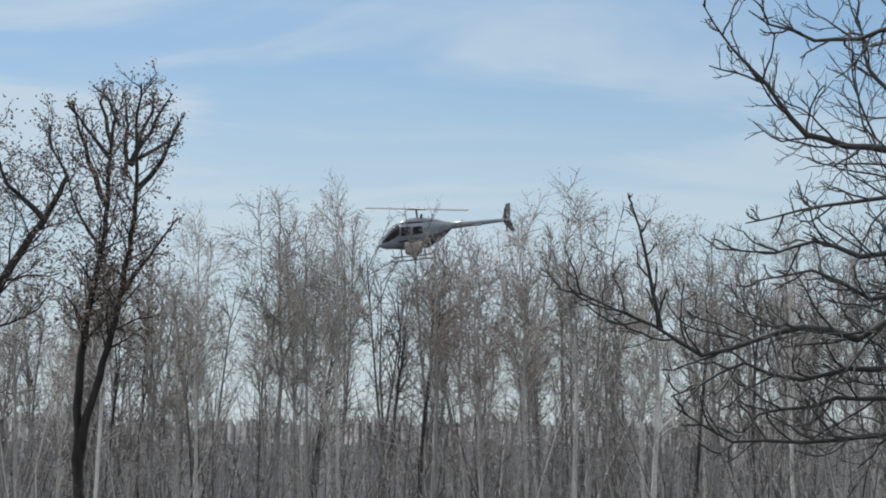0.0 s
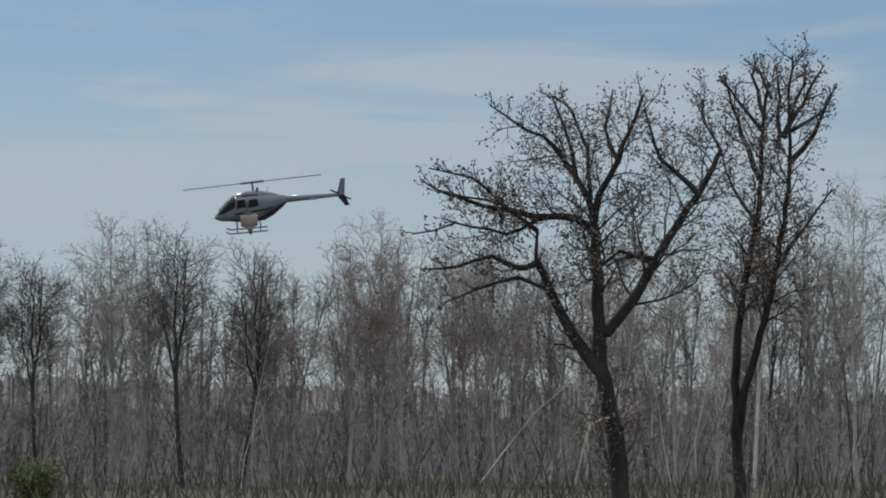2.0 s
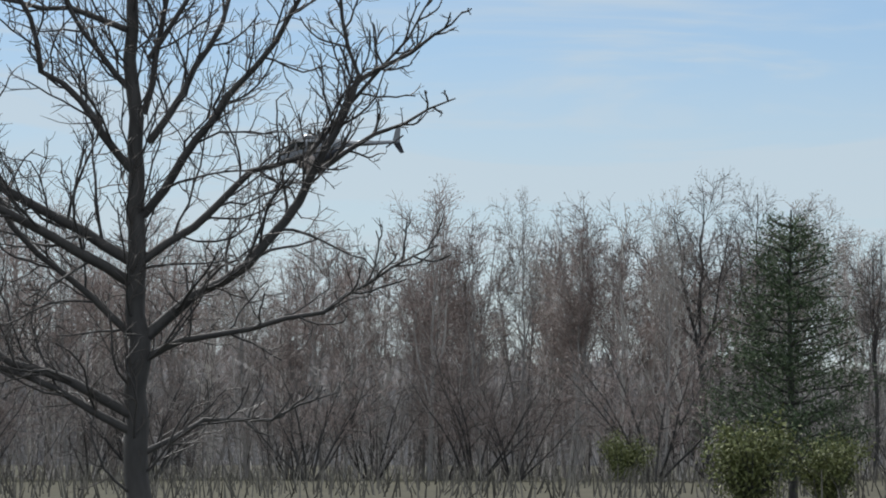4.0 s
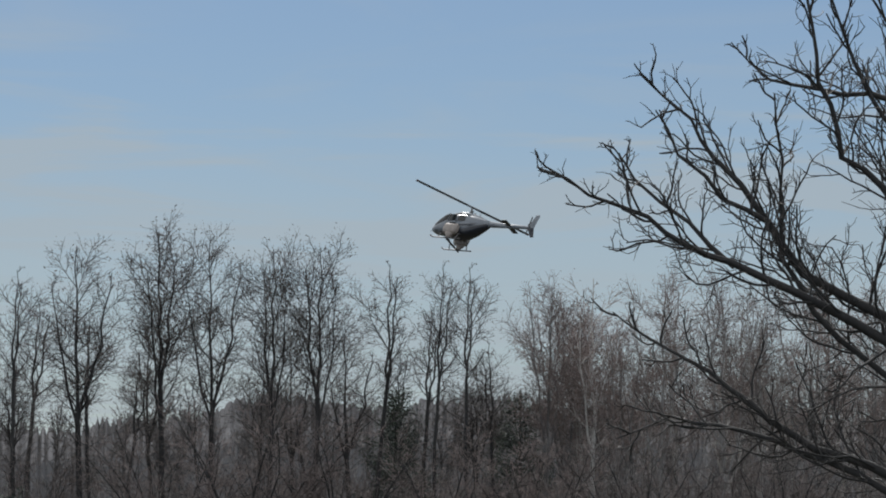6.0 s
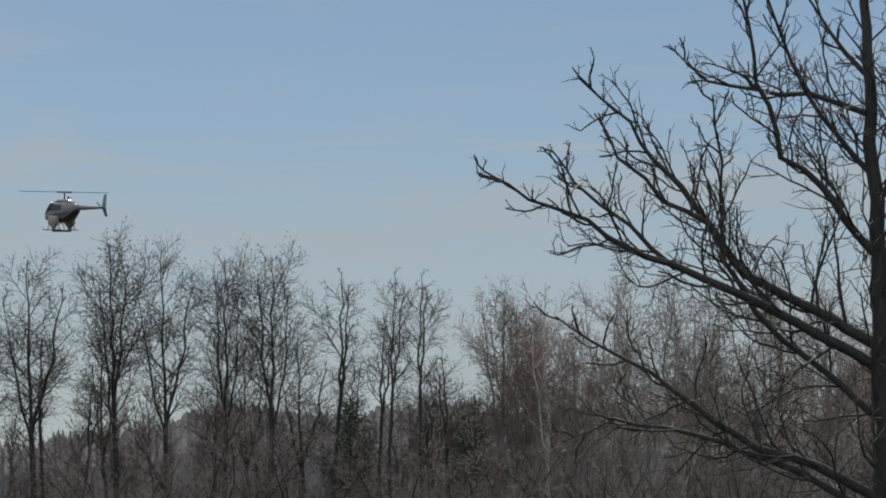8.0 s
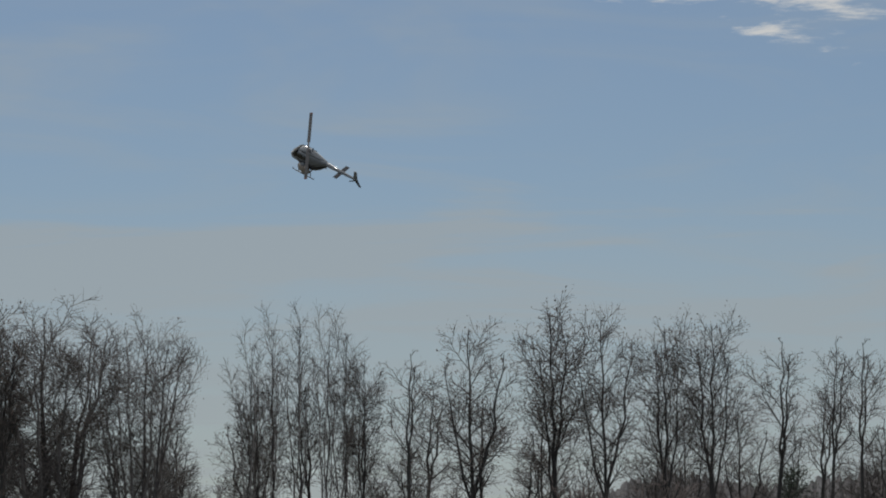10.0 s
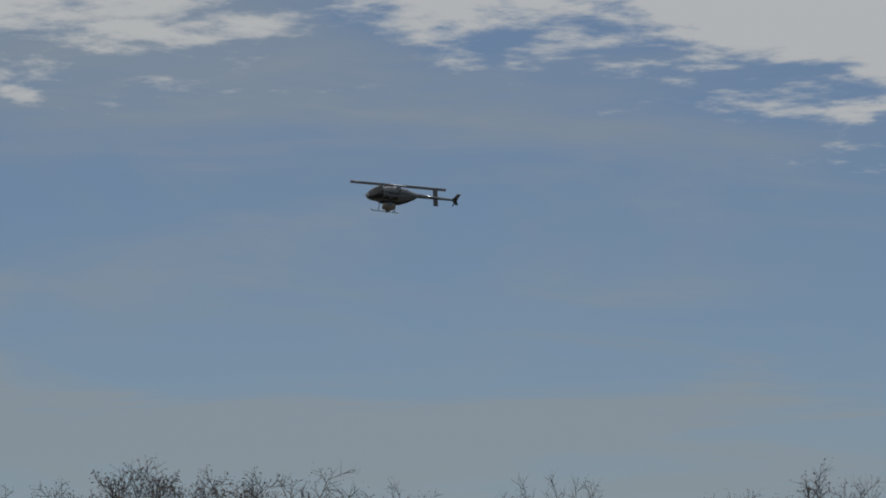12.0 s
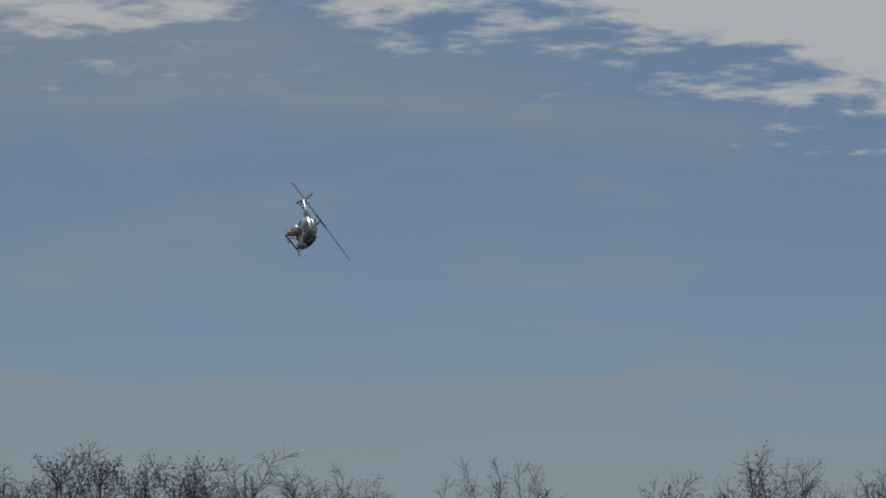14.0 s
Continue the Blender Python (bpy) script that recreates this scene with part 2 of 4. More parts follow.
def sprout(rng, wood, fine, pts, radius, level, spec, tips, fall=0.5):
    """Side shoots along a stem, level by level."""
    if level >= len(spec):
        tips.append(pts[-1])
        tips.append((pts[-1] + pts[-2]) / 2)
        return
    every, start, angle, ratio, steps, wander, lift, thin, keep, least = spec[level]
    length = np.linalg.norm(np.diff(pts, axis=0), axis=1).sum()
    count = max(2, int(length / every + rng.random()))
    turn = rng.random() * 6.28
    for k in range(count):
        f = start + (1 - start) * (k + rng.random()) / count
        f = min(f, 0.99)
        p, t = place_along(pts, f)
        turn += 2.4 + rng.normal() * 0.5
        side = np.cross(t, (0.3, 0.5, 0.81))
        side /= np.linalg.norm(side) + 1e-9
        other = np.cross(t, side)
        out = side * math.cos(turn) + other * math.sin(turn)
        a = radians(angle + rng.normal() * 9)
        d = t * math.cos(a) + out * math.sin(a)
        long = length * ratio * (1.05 - fall * f) * rng.uniform(0.7, 1.3)
        long = min(long, keep * rng.uniform(0.8, 1.1) * (1.3 - fall * f))
        r = max(radius * (1 - 0.75 * f) * thin, least)
        shoot = grow(rng, p, d, long, steps, wander, lift)
        target = wood if level == 0 else fine
        if steps == 1:
            target.twig(shoot[0], shoot[1], least)
            tips.append(shoot[1])
            continue
        target.tube(shoot, np.linspace(r, max(r * 0.35, least * 0.6), len(shoot)), 5 if level == 0 else 3)
        sprout(rng, wood, fine, shoot, r, level + 1, spec, tips, 0.4)


def finish_tree(name, wood, fine, bark, twig, buds=None):
    tree = new(name)
    part("trunk", wood.mesh("trunk", bark), parent=tree)
    part("crown", fine.mesh("crown", twig), parent=tree)
    if buds:
        tagged(part("bud_spray", buds[0].mesh("bud_spray", buds[1]), parent=tree), kind="stuff")
    return tree


def crown_tree(name, seed, height, girth, width, fork, leaders, angle, bark, twig, bud=None, bud_size=0.06, base=0.42, peak=0.62, fill=1.0):
    """A woodland tree: a slim trunk that parts into leaders, their boughs held inside an egg-shaped crown."""
    rng = np.random.default_rng(seed)
    wood, fine, tips = Tubes(), Tubes(), []
    low, mid = height * base, height * (base + (1 - base) * peak * 0.72)

    def reach(z):
        u = (z - mid) / ((height - mid) if z > mid else (mid - low))
        return width / 2 * max(0.0, 1 - min(1.0, abs(u)) ** 2.6) ** 0.5

    spec = [None, (0.38, 0.15, 42, 0.46, 2, 0.16, 0.04, 0.6, 1.4, 0.019), (0.165, 0.10, 42, 0.75, 1, 0.16, 0.03, 0.8, 0.75, 0.014)]
    split = height * fork
    trunk = grow(rng, (0, 0, -0.3), (rng.normal() * 0.05, rng.normal() * 0.05, 1), split + 0.3, 6, 0.035, 0.05)
    wood.tube(trunk, np.linspace(girth, girth * 0.75, len(trunk)), 7)
    first = rng.random() * 6.28
    for k in range(leaders):
        a = first + k * 6.28 / max(1, leaders - 1) + rng.normal() * 0.25
        out = 0.10 if k == 0 and leaders > 1 else rng.uniform(0.42, 0.72)
        start = trunk[-1] if k < 2 else place_along(trunk, rng.uniform(0.72, 1.0))[0]
        top = height * (1.0 if k == 0 else rng.uniform(0.84, 0.97))
        far = np.array((math.cos(a), math.sin(a), 0)) * out * width / 2
        n = 8
        stem = []
        for i in range(n + 1):
            f = i / n
            p = start + far * f ** 0.75
            p[2] = start[2] + (top - start[2]) * f
            stem.append(p + rng.normal(size=3) * 0.10 * (0 < i < n))
        stem = np.array(stem)
        r = girth * (0.62 if k < 2 else 0.5)
        wood.tube(stem, np.linspace(r, 0.022, n + 1), 5)
        count = int((top - max(low, start[2])) * 1.75 * fill)
        turn = rng.random() * 6.28
        for j in range(count):
            f0 = max(0.03, (low - start[2]) / (top - start[2]))
            f = min(0.985, f0 + (1 - f0) * (j + rng.random()) / count)
            p, t = place_along(stem, f)
            turn += 2.4 + rng.normal() * 0.4
            side = np.array((math.cos(turn), math.sin(turn), 0))
            ang = radians(angle + rng.normal() * 8)
            room = reach(min(height, p[2] + 0.7)) - np.hypot(p[0] + side[0] * 0.3, p[1] + side[1] * 0.3)
            long = min(3.4, max(0.5, (room + 0.45) / max(0.3, math.sin(ang)))) * rng.uniform(0.75, 1.1)
            long = min(long, (height * 1.015 - p[2]) * 1.25 + 0.3)
            d = side * math.sin(ang) + np.array((0, 0, 1)) * math.cos(ang)
            b = grow(rng, p, d, long, 3, 0.12, 0.045)
            rb = max(0.024, r * (1 - 0.8 * f) * 0.5)
            wood.tube(b, np.linspace(rb, 0.018, 4), 3)
            sprout(rng, wood, fine, b, rb, 1, spec, tips, 0.25)
    # thin side boughs low on the trunk
    for k in range(5):
        p, t = place_along(trunk, rng.uniform(0.45, 0.98))
        a = rng.random() * 6.28
        b = grow(rng, p, (math.cos(a), math.sin(a), 1.0), rng.uniform(1.0, 2.6), 3, 0.12, 0.05)
        wood.tube(b, np.linspace(0.035, 0.014, 4), 3)
        sprout(rng, wood, fine, b, 0.03, 1, spec, tips, 0.25)
    buds = None
    if bud:
        leafy = Tubes()
        c = np.array(tips)
        leafy.leaves(c + rng.normal(size=c.shape) * 0.10, bud_size, rng, 0.7)
        buds = (leafy, bud)
    return finish_tree(name, wood, fine, bark, twig, buds)


def limb_tree(name, seed, limbs, scale, spec, bark, twig, bud=None, bud_size=0.05, depth=0.55, clumps=1):
    """A big tree from the run of its main limbs (x, height, in units of scale), bulged out in depth."""
    rng = np.random.default_rng(seed)
    wood, fine, tips = Tubes(), Tubes(), []
    for radius, end, run in limbs:
        xy = np.array(run, float).reshape(-1, 2) * scale
        lean = rng.uniform(-1, 1) * depth if radius < limbs[0][0] else 0.0
        reach = np.concatenate([[0], np.cumsum(np.linalg.norm(np.diff(xy, axis=0), axis=1))])
        pts = np.stack([xy[:, 0], reach * lean * 0.6, xy[:, 1]], 1)
        # finer wander between the bends
        fine_pts = [pts[0]]
        for a, b in zip(pts[:-1], pts[1:]):
            n = max(2, int(np.linalg.norm(b - a) / 0.45))
            for k in range(1, n + 1):
                q = a + (b - a) * k / n
                fine_pts.append(q + rng.normal(size=3) * 0.035 * (k < n))
        pts = np.array(fine_pts)
        radii = np.linspace(radius, end, len(pts))
        wood.tube(pts, radii * 1.1 if radius < limbs[0][0] else radii, 8)
        sprout(rng, wood, fine, pts, radius * 0.75 if radius < limbs[0][0] else radius * 0.3, 0, spec, tips, 0.79)
    buds = None
    if bud:
        leafy = Tubes()
        c = np.repeat(np.array(tips), clumps, axis=0)
        leafy.leaves(c + rng.normal(size=c.shape) * 0.035 * clumps, bud_size, rng)
        buds = (leafy, bud)
    return finish_tree(name, wood, fine, bark, twig, buds)


def stand(ob, az, dist, turn=None, size=1.0, tall=1.0):
    """Sets a thing on the ground at an azimuth and distance; by default its front faces the meadow."""
    p = heading(az) * dist
    rz = -az if turn is None else turn
    ob.matrix_basis = Matrix.LocRotScale(p, Euler((0, 0, radians(rz))), (size, size, size * tall))
    return ob


# ---- ground and distance ----
def build_ground():
    rng = np.random.default_rng(3)
    rings = [0.0, 6, 15, 30, 50, 75, 105, 140, 180, 220, 270, 340, 450, 700, 1200, 2500, 4500]
    sides = 96
    verts, faces = [(0, 0, 0.0)], []
    for r in rings[1:]:
        for k in range(sides):
            a = 2 * math.pi * k / sides
            x, y = r * math.cos(a), r * math.sin(a)
            z = 0.25 * (noise.noise(Vector((x * 0.03, y * 0.03, 0)))) * min(1, r / 60) if r < 300 else 0.0
            verts.append((x, y, z))
    for k in range(sides):
        faces.append((0, 1 + k, 1 + (k + 1) % sides))
    for i in range(len(rings) - 2):
        a, b = 1 + i * sides, 1 + (i + 1) * sides
        for k in range(sides):
            j = (k + 1) % sides
            faces.append((a + k, b + k, b + j, a + j))
    me = bpy.data.meshes.new("ground")
    me.from_pydata(verts, [], faces)
    me.materials.append(GRASS)
    tagged(new("ground", me), "dull brown-green meadow running up to the wood", "ground", kind="structure")
    # a low wooded ridge far behind
    t = Tubes()
    n = 2600
    rows = []
    for k in range(n):
        az = -80 + 100 * k / (n - 1)
        d = heading(az)
        h = float(np.interp(az, [-60, -46, -43, -36, -30, -10], [15.0, 15.5, 20.0, 20.0, 16.0, 11.0]))
        h += 2.0 * noise.noise(Vector((az * 0.6, 0, 3))) + 1.2 * noise.noise(Vector((az * 3.2, 0, 7))) + rng.uniform(0, 1.7)
        rows.append([(*(d * 480).xy, -1), (*(d * 484).xy, h * 0.7), (*(d * 492).xy, h), (*(d * 540).xy, h * 0.9), (*(d * 700).xy, -1)])
    verts = [v for r in rows for v in r]
    faces = [(i * 5 + j, i * 5 + j + 5, i * 5 + j + 6, i * 5 + j + 1) for i in range(n - 1) for j in range(4)]
    me = bpy.data.meshes.new("wooded_ridge")
    me.from_pydata(verts, [], faces)
    me.materials.append(RIDGE_HAZED)
    tagged(new("wooded_ridge", me), "distant low ridge of bare woodland in a haze-tinted grey", "ridge", kind="structure")


build_ground()


# ---- the wood's edge ----
def build_wood():
    kinds = [
        crown_tree("tree", 11, 19.0, 0.15, 4.8, 0.46, 3, 38, BARK_PALE, TWIG_GREY, BUD_PALE, 0.075, 0.36, fill=0.75),
        crown_tree("tree", 12, 19.0, 0.14, 5.0, 0.50, 3, 38, BARK_GREY, TWIG_GREY, BUD_PALE, 0.075, 0.40, fill=0.75),
        crown_tree("tree", 13, 19.0, 0.17, 5.8, 0.32, 4, 36, BARK_GREY, TWIG_RED, BUD_RED, 0.07, 0.34, fill=0.5),
        crown_tree("tree", 14, 19.0, 0.21, 6.0, 0.44, 3, 46, BARK_DARK, TWIG_MID, BUD_BROWN, 0.08, 0.40, fill=1.0),
        crown_tree("tree", 15, 19.0, 0.18, 5.4, 0.52, 3, 45, BARK_DARK, TWIG_MID, BUD_BROWN, 0.08, 0.42, fill=1.0),
        crown_tree("tree", 16, 19.0, 0.16, 3.8, 0.34, 4, 24, BARK_BACK, TWIG_MID, BUD_BROWN, 0.05, 0.40, 0.5, 0.38),
        crown_tree("tree", 17, 19.0, 0.34, 11.0, 0.20, 9, 42, BARK_BACK, TWIG_MID, BUD_BROWN, 0.06, 0.30, 0.72, 0.62),
        crown_tree("tree", 18, 19.0, 0.20, 5.2, 0.50, 4, 46, BARK_MID, TWIG_DARK, BUD_DARK, 0.11, 0.46, fill=0.95),
        crown_tree("tree", 19, 19.0, 0.15, 4.2, 0.60, 2, 42, BARK_DARK, TWIG_MID, BUD_BROWN, 0.07, 0.46, 0.55, 0.9),
        crown_tree("tree", 20, 19.0, 0.17, 5.0, 0.36, 3, 40, BARK_PALE, TWIG_RED, BUD_RED, 0.06, 0.36, fill=0.6),
    ]
    wide = (4.8, 5.0, 5.8, 6.0, 5.4, 3.8, 11.0, 5.2, 4.2, 5.0)
    label = ("tall slim bare tree with whitish bark and pale buds",
             "slender bare grey tree with upswept boughs and pale buds",
             "bare grey tree with a reddish haze of twigs",
             "dark forked tree with an oval crown of brown buds",
             "straight dark tree with a high rounded bare crown",
             "narrow bare tree with upright candle-like leaders",
             "broad bare tree spreading from a low fork into a dome",
             "dark tree with tufted reddish-brown budding crown",
             "thin single-stemmed tree with a small high crown",
             "slim whitish-barked bare tree with reddish twigs")
    for ob, text in zip(kinds, label):
        tagged(ob, text, "tree", "trees at the wood's edge")
    rng = np.random.default_rng(5)
    used, rest = set(), []

    def put(i, az, dist, height, width=None):
        s = height / 19.0
        w = s if width is None else min(max(width / wide[i], 0.7 * s), 1.6 * s)
        m = Matrix.LocRotScale(heading(az) * dist, Euler((0, 0, rng.uniform(0, 6.28))), (w, w, s))
        if i in used:
            copy_thing(kinds[i], m)
        else:
            rest.append((kinds[i], m))
            used.add(i)

    # trees that stand out against the sky: kind, azimuth, top over the eye line and crown's width (thousandths)
    outer = ((1, -2.91, 86.8, 20), (0, -1.76, 89.4, 15), (2, 0.63, 76, 18), (0, 2.17, 90.2, 18), (0, 3.50, 82.5, 20), (0, -4.15, 80.8, 15),
             (1, -2.34, 80.9, 15), (1, -0.23, 75, 17), (0, 1.40, 83.5, 17), (1, 4.6, 78, 18), (0, 5.9, 79, 18), (1, 7.0, 80, 18),
             (1, -5.0, 72, 16), (0, -5.9, 66, 16), (1, -7.2, 68, 16), (0, -8.2, 66, 16), (2, -9.2, 65, 18), (1, -10.2, 66, 16))
    middle = ((2, -11.0, 67, 16), (2, -11.67, 68.3, 17), (1, -12.24, 72.5, 15), (2, -12.72, 66.6, 17), (2, -13.96, 63.2, 18), (3, -14.53, 64.9, 18),
              (4, -15.49, 69.8, 17), (1, -16.15, 69.4, 13), (1, -16.72, 71.3, 15), (4, -17.90, 61.2, 15), (4, -18.8, 62, 15), (1, -19.8, 72, 15))
    inner = ((3, -20.88, 79.4, 15), (3, -21.54, 82.0, 20), (1, -22.30, 75.5, 10), (9, -22.96, 76.4, 17), (2, -23.87, 75.7, 17), (1, -24.77, 75.7, 12),
             (2, -25.35, 69.9, 17), (2, -26.26, 80.0, 22), (2, -28.03, 67.5, 17), (1, -29.37, 64.1, 15), (2, -30.9, 72, 18), (2, -32.33, 75.6, 18),
             (2, -33.57, 80.5, 22), (9, -34.3, 76, 15), (2, -35.0, 79.5, 20), (2, -36.0, 80, 20), (9, -37.1, 78.7, 18), (2, -38.12, 76.8, 18))
    open_edge = ((8, -39.25, 82.5, 14), (8, -39.82, 83.1, 13), (8, -40.87, 82.5, 15), (4, -41.95, 87.6, 18), (4, -42.72, 86.8, 17), (3, -43.62, 90.2, 18),
                 (4, -44.48, 91.1, 21), (3, -45.75, 86.1, 22), (8, -46.85, 79.6, 14), (4, -47.64, 76.4, 12), (5, -48.00, 84.2, 10), (5, -48.38, 85.3, 8),
                 (5, -48.70, 86.4, 10), (5, -49.18, 85.4, 10), (5, -49.70, 81.0, 10), (6, -51.40, 84.5, 30), (6, -52.94, 89.3, 46), (4, -53.70, 85.1, 10),
                 (7, -54.23, 89.5, 20), (7, -54.99, 90, 17), (7, -55.51, 92.5, 18), (7, -56.24, 92, 19), (7, -56.88, 86, 17), (4, -58.0, 86, 15), (4, -59.5, 88, 16))
    for row in (outer, middle, inner, open_edge):
        for i, az, top, w in row:
            dist = 212 + rng.uniform(-4, 4)
            put(i, az, dist, (EYE_HEIGHT + dist * top / 1000) * 0.971, dist * w * 1.4 / 1000)
    # slimmer trees behind and between them
    for k in range(96):
        az = 8.5 - 68 * (k + rng.random()) / 96
        i = (0, 1, 9, 8)[rng.integers(4)] if az > -10 else (1, 2, 9)[rng.integers(3)] if az > -38.5 else (4, 8, 3)[rng.integers(3)]
        dist = rng.uniform(216, 240)
        level = np.interp(az, [-60, -50, -39, -38, -28, -20, -17, -12, -6, -3, 8], [74, 68, 72, 74, 62, 72, 58, 62, 63, 74, 74])
        high = EYE_HEIGHT + dist * level * rng.uniform(0.66, 1.0) / 1000
        put(i, az, dist, high, high / 19 * wide[i] * rng.uniform(1.0, 1.4))
    for k in range(14):
        dist = rng.uniform(214, 232)
        put((2, 9)[k % 2], -20.5 - 17.5 * (k + rng.random()) / 14, dist, EYE_HEIGHT + dist * rng.uniform(0.056, 0.068), dist * 0.026)
    for ob, m in rest:
        ob.matrix_basis = m


build_wood()


def build_undergrowth():
    """Saplings, whips and brush in and under the wood."""
    rng = np.random.default_rng(8)
    for name, count, near, far, low, high, mat, text, cat in (
            ("undergrowth", 2600, 205, 250, 1.0, 5.5, BRUSH, "dense grey-brown saplings and brush under the trees", "brush"),
            ("young_growth", 2800, 206, 262, 4.0, 12.5, BRUSH, "thin grey saplings crowding between the trees", "saplings")):
        t = Tubes()
        for _ in range(count):
            az = rng.uniform(-64, 9)
            d = rng.uniform(near, far)
            h = rng.uniform(low, high)
            if az < -38:
                h = min(h, rng.uniform(2.0, 7.0))
            x, y = heading(az).xy
            p = (x * d, y * d, -0.2)
            n = 4 if h > 2 else 2
            stem = grow(rng, p, (rng.normal() * 0.22, rng.normal() * 0.22, 1), h, n, 0.12, 0.03)
            r = 0.012 + h * 0.0045
            t.tube(stem, np.linspace(r, 0.010, n + 1), 3)
            for k in range(int(4 + h * 1.6)):
                q, tan = place_along(stem, rng.uniform(0.2, 0.97))
                s = grow(rng, q, tan * 0.7 + rng.normal(size=3) * 0.6, h * rng.uniform(0.12, 0.3), 1, 0.15, 0.05)
                t.twig(s[0], s[1], 0.014)
                w = grow(rng, (s[0] + s[1]) / 2, s[1] - s[0] + rng.normal(size=3) * 0.4, h * 0.12, 1, 0.2, 0.05)
                t.twig(w[0], w[1], 0.011)
        tagged(new(name, t.mesh(name, mat)), text, cat, kind="stuff")
    t = Tubes()
    for _ in range(5000):
        x, y = heading(rng.uniform(-64, 9)).xy
        d = rng.uniform(105, 206)
        h = rng.uniform(0.4, 1.3)
        t.tube([(x * d, y * d, -0.05), (x * d + rng.normal() * 0.25, y * d + rng.normal() * 0.25, h)], (0.045, 0.012), 3)
    tagged(new("rough_grass", t.mesh("rough_grass", WEEDS)), "rough dead grass and weeds across the meadow", "grass", kind="stuff")


build_undergrowth()


def build_back_wood():
    """The deep wood behind its edge, stem behind stem."""
    rng = np.random.default_rng(21)
    t, haze = Tubes(), Tubes()
    for _ in range(310):
        az = rng.uniform(-64, 9)
        d = rng.uniform(235, 300)
        level = np.interp(az, [-60, -50, -39, -28, -20, -17, -12, -6, -3, 8], [44, 34, 40, 60, 66, 52, 58, 58, 74, 72])
        h = EYE_HEIGHT + d * level * rng.uniform(0.72, 1.0) / 1000
        x, y = heading(az).xy
        stem = grow(rng, (x * d, y * d, -0.2), (rng.normal() * 0.05, rng.normal() * 0.05, 1), h, 5, 0.05, 0.05)
        t.tube(stem, np.linspace(0.16, 0.03, 6), 4)
        spots = []
        for k in range(16):
            q, tan = place_along(stem, rng.uniform(0.25, 0.98))
            b = grow(rng, q, tan + rng.normal(size=3) * 0.45, h * rng.uniform(0.10, 0.22), 2, 0.12, 0.10)
            t.tube(b, (0.05, 0.035, 0.02), 3)
            for j in range(14):
                p, tan2 = place_along(b, rng.uniform(0.1, 1.0))
                c = grow(rng, p, tan2 + rng.normal(size=3) * 0.5, rng.uniform(0.6, 1.6), 1, 0.1, 0.08)
                t.twig(c[0], c[1], 0.024)
                spots.append(c[0] + (c[1] - c[0]) * rng.random())
        spots = np.array(spots)
        haze.leaves(spots + rng.normal(size=spots.shape) * 0.22, 0.15, rng, 0.5)
    tagged(new("back_wood", t.mesh("back_wood", BARK_BACK)), "deep bare wood of grey stems behind the edge", "wood", kind="stuff")
    tagged(new("back_wood_twigs", haze.mesh("back_wood_twigs", BUD_BROWN)), "brown twigs and buds of the deep wood", "twigs", kind="stuff")


build_back_wood()


def thicket(name, seed, width, height, stems, twig):
    """A rounded many-stemmed understory tree of fine twigs."""
    rng = np.random.default_rng(seed)
    wood, fine, tips = Tubes(), Tubes(), []
    spec = [(0.9, 0.25, 42, 0.36, 3, 0.14, 0.05, 0.5, 3.0, 0.02), (0.42, 0.15, 42, 0.42, 2, 0.16, 0.03, 0.6, 1.5, 0.013), (0.16, 0.10, 42, 0.6, 1, 0.15, 0.02, 0.8, 0.9, 0.015)]
    for k in range(stems):
        a = k * 2.4 + rng.random()
        lean = rng.uniform(0.1, 0.8)
        stem = grow(rng, (math.cos(a) * 0.3, math.sin(a) * 0.3, -0.2), (math.cos(a) * lean, math.sin(a) * lean, 1), height * rng.uniform(0.8, 1.0), 6, 0.07, 0.02)
        stem[:, :2] *= width / height * 1.5
        wood.tube(stem, np.linspace(0.11, 0.02, len(stem)), 5)
        sprout(rng, wood, fine, stem, 0.10, 0, spec, tips)
    return finish_tree(name, wood, fine, BARK_DARK, twig)


def build_thickets():
    kinds = (tagged(thicket("understory_tree", 31, 9.0, 10.5, 8, TWIG_RED), "rounded leafless understory tree with reddish-brown twigs", "tree", "understory trees"),
             tagged(thicket("understory_tree", 32, 10.0, 9.0, 9, TWIG_GREY), "broad grey leafless understory tree of fine twigs", "tree", "understory trees"))
    spots = [(0, -43.0, 205, 1.02), (0, -41.6, 207, 0.95), (0, -44.4, 206, 0.85), (0, -39.6, 208, 0.88), (0, -38.0, 206, 0.8), (0, -36.4, 207, 0.85),
             (0, -22.5, 206, 0.9), (0, -25.5, 207, 0.85), (0, -34.0, 206, 0.8), (0, -31.0, 207, 0.75), (0, -28.3, 206, 0.8), (0, -55.6, 205, 0.95)]
    rng = np.random.default_rng(4)
    for k in range(26):
        az = -17 - 41 * (k + rng.random()) / 26
        spots.append((int(rng.random() < 0.6), az, rng.uniform(203, 226), rng.uniform(0.5, 0.78)))
    first = {}
    for i, az, d, s in spots:
        m = Matrix.LocRotScale(heading(az) * d, Euler((0, 0, rng.uniform(0, 6))), (s, s, s))
        if i in first:
            copy_thing(kinds[i], m)
        else:
            first[i] = m
    for i, m in first.items():
        kinds[i].matrix_basis = m


build_thickets()


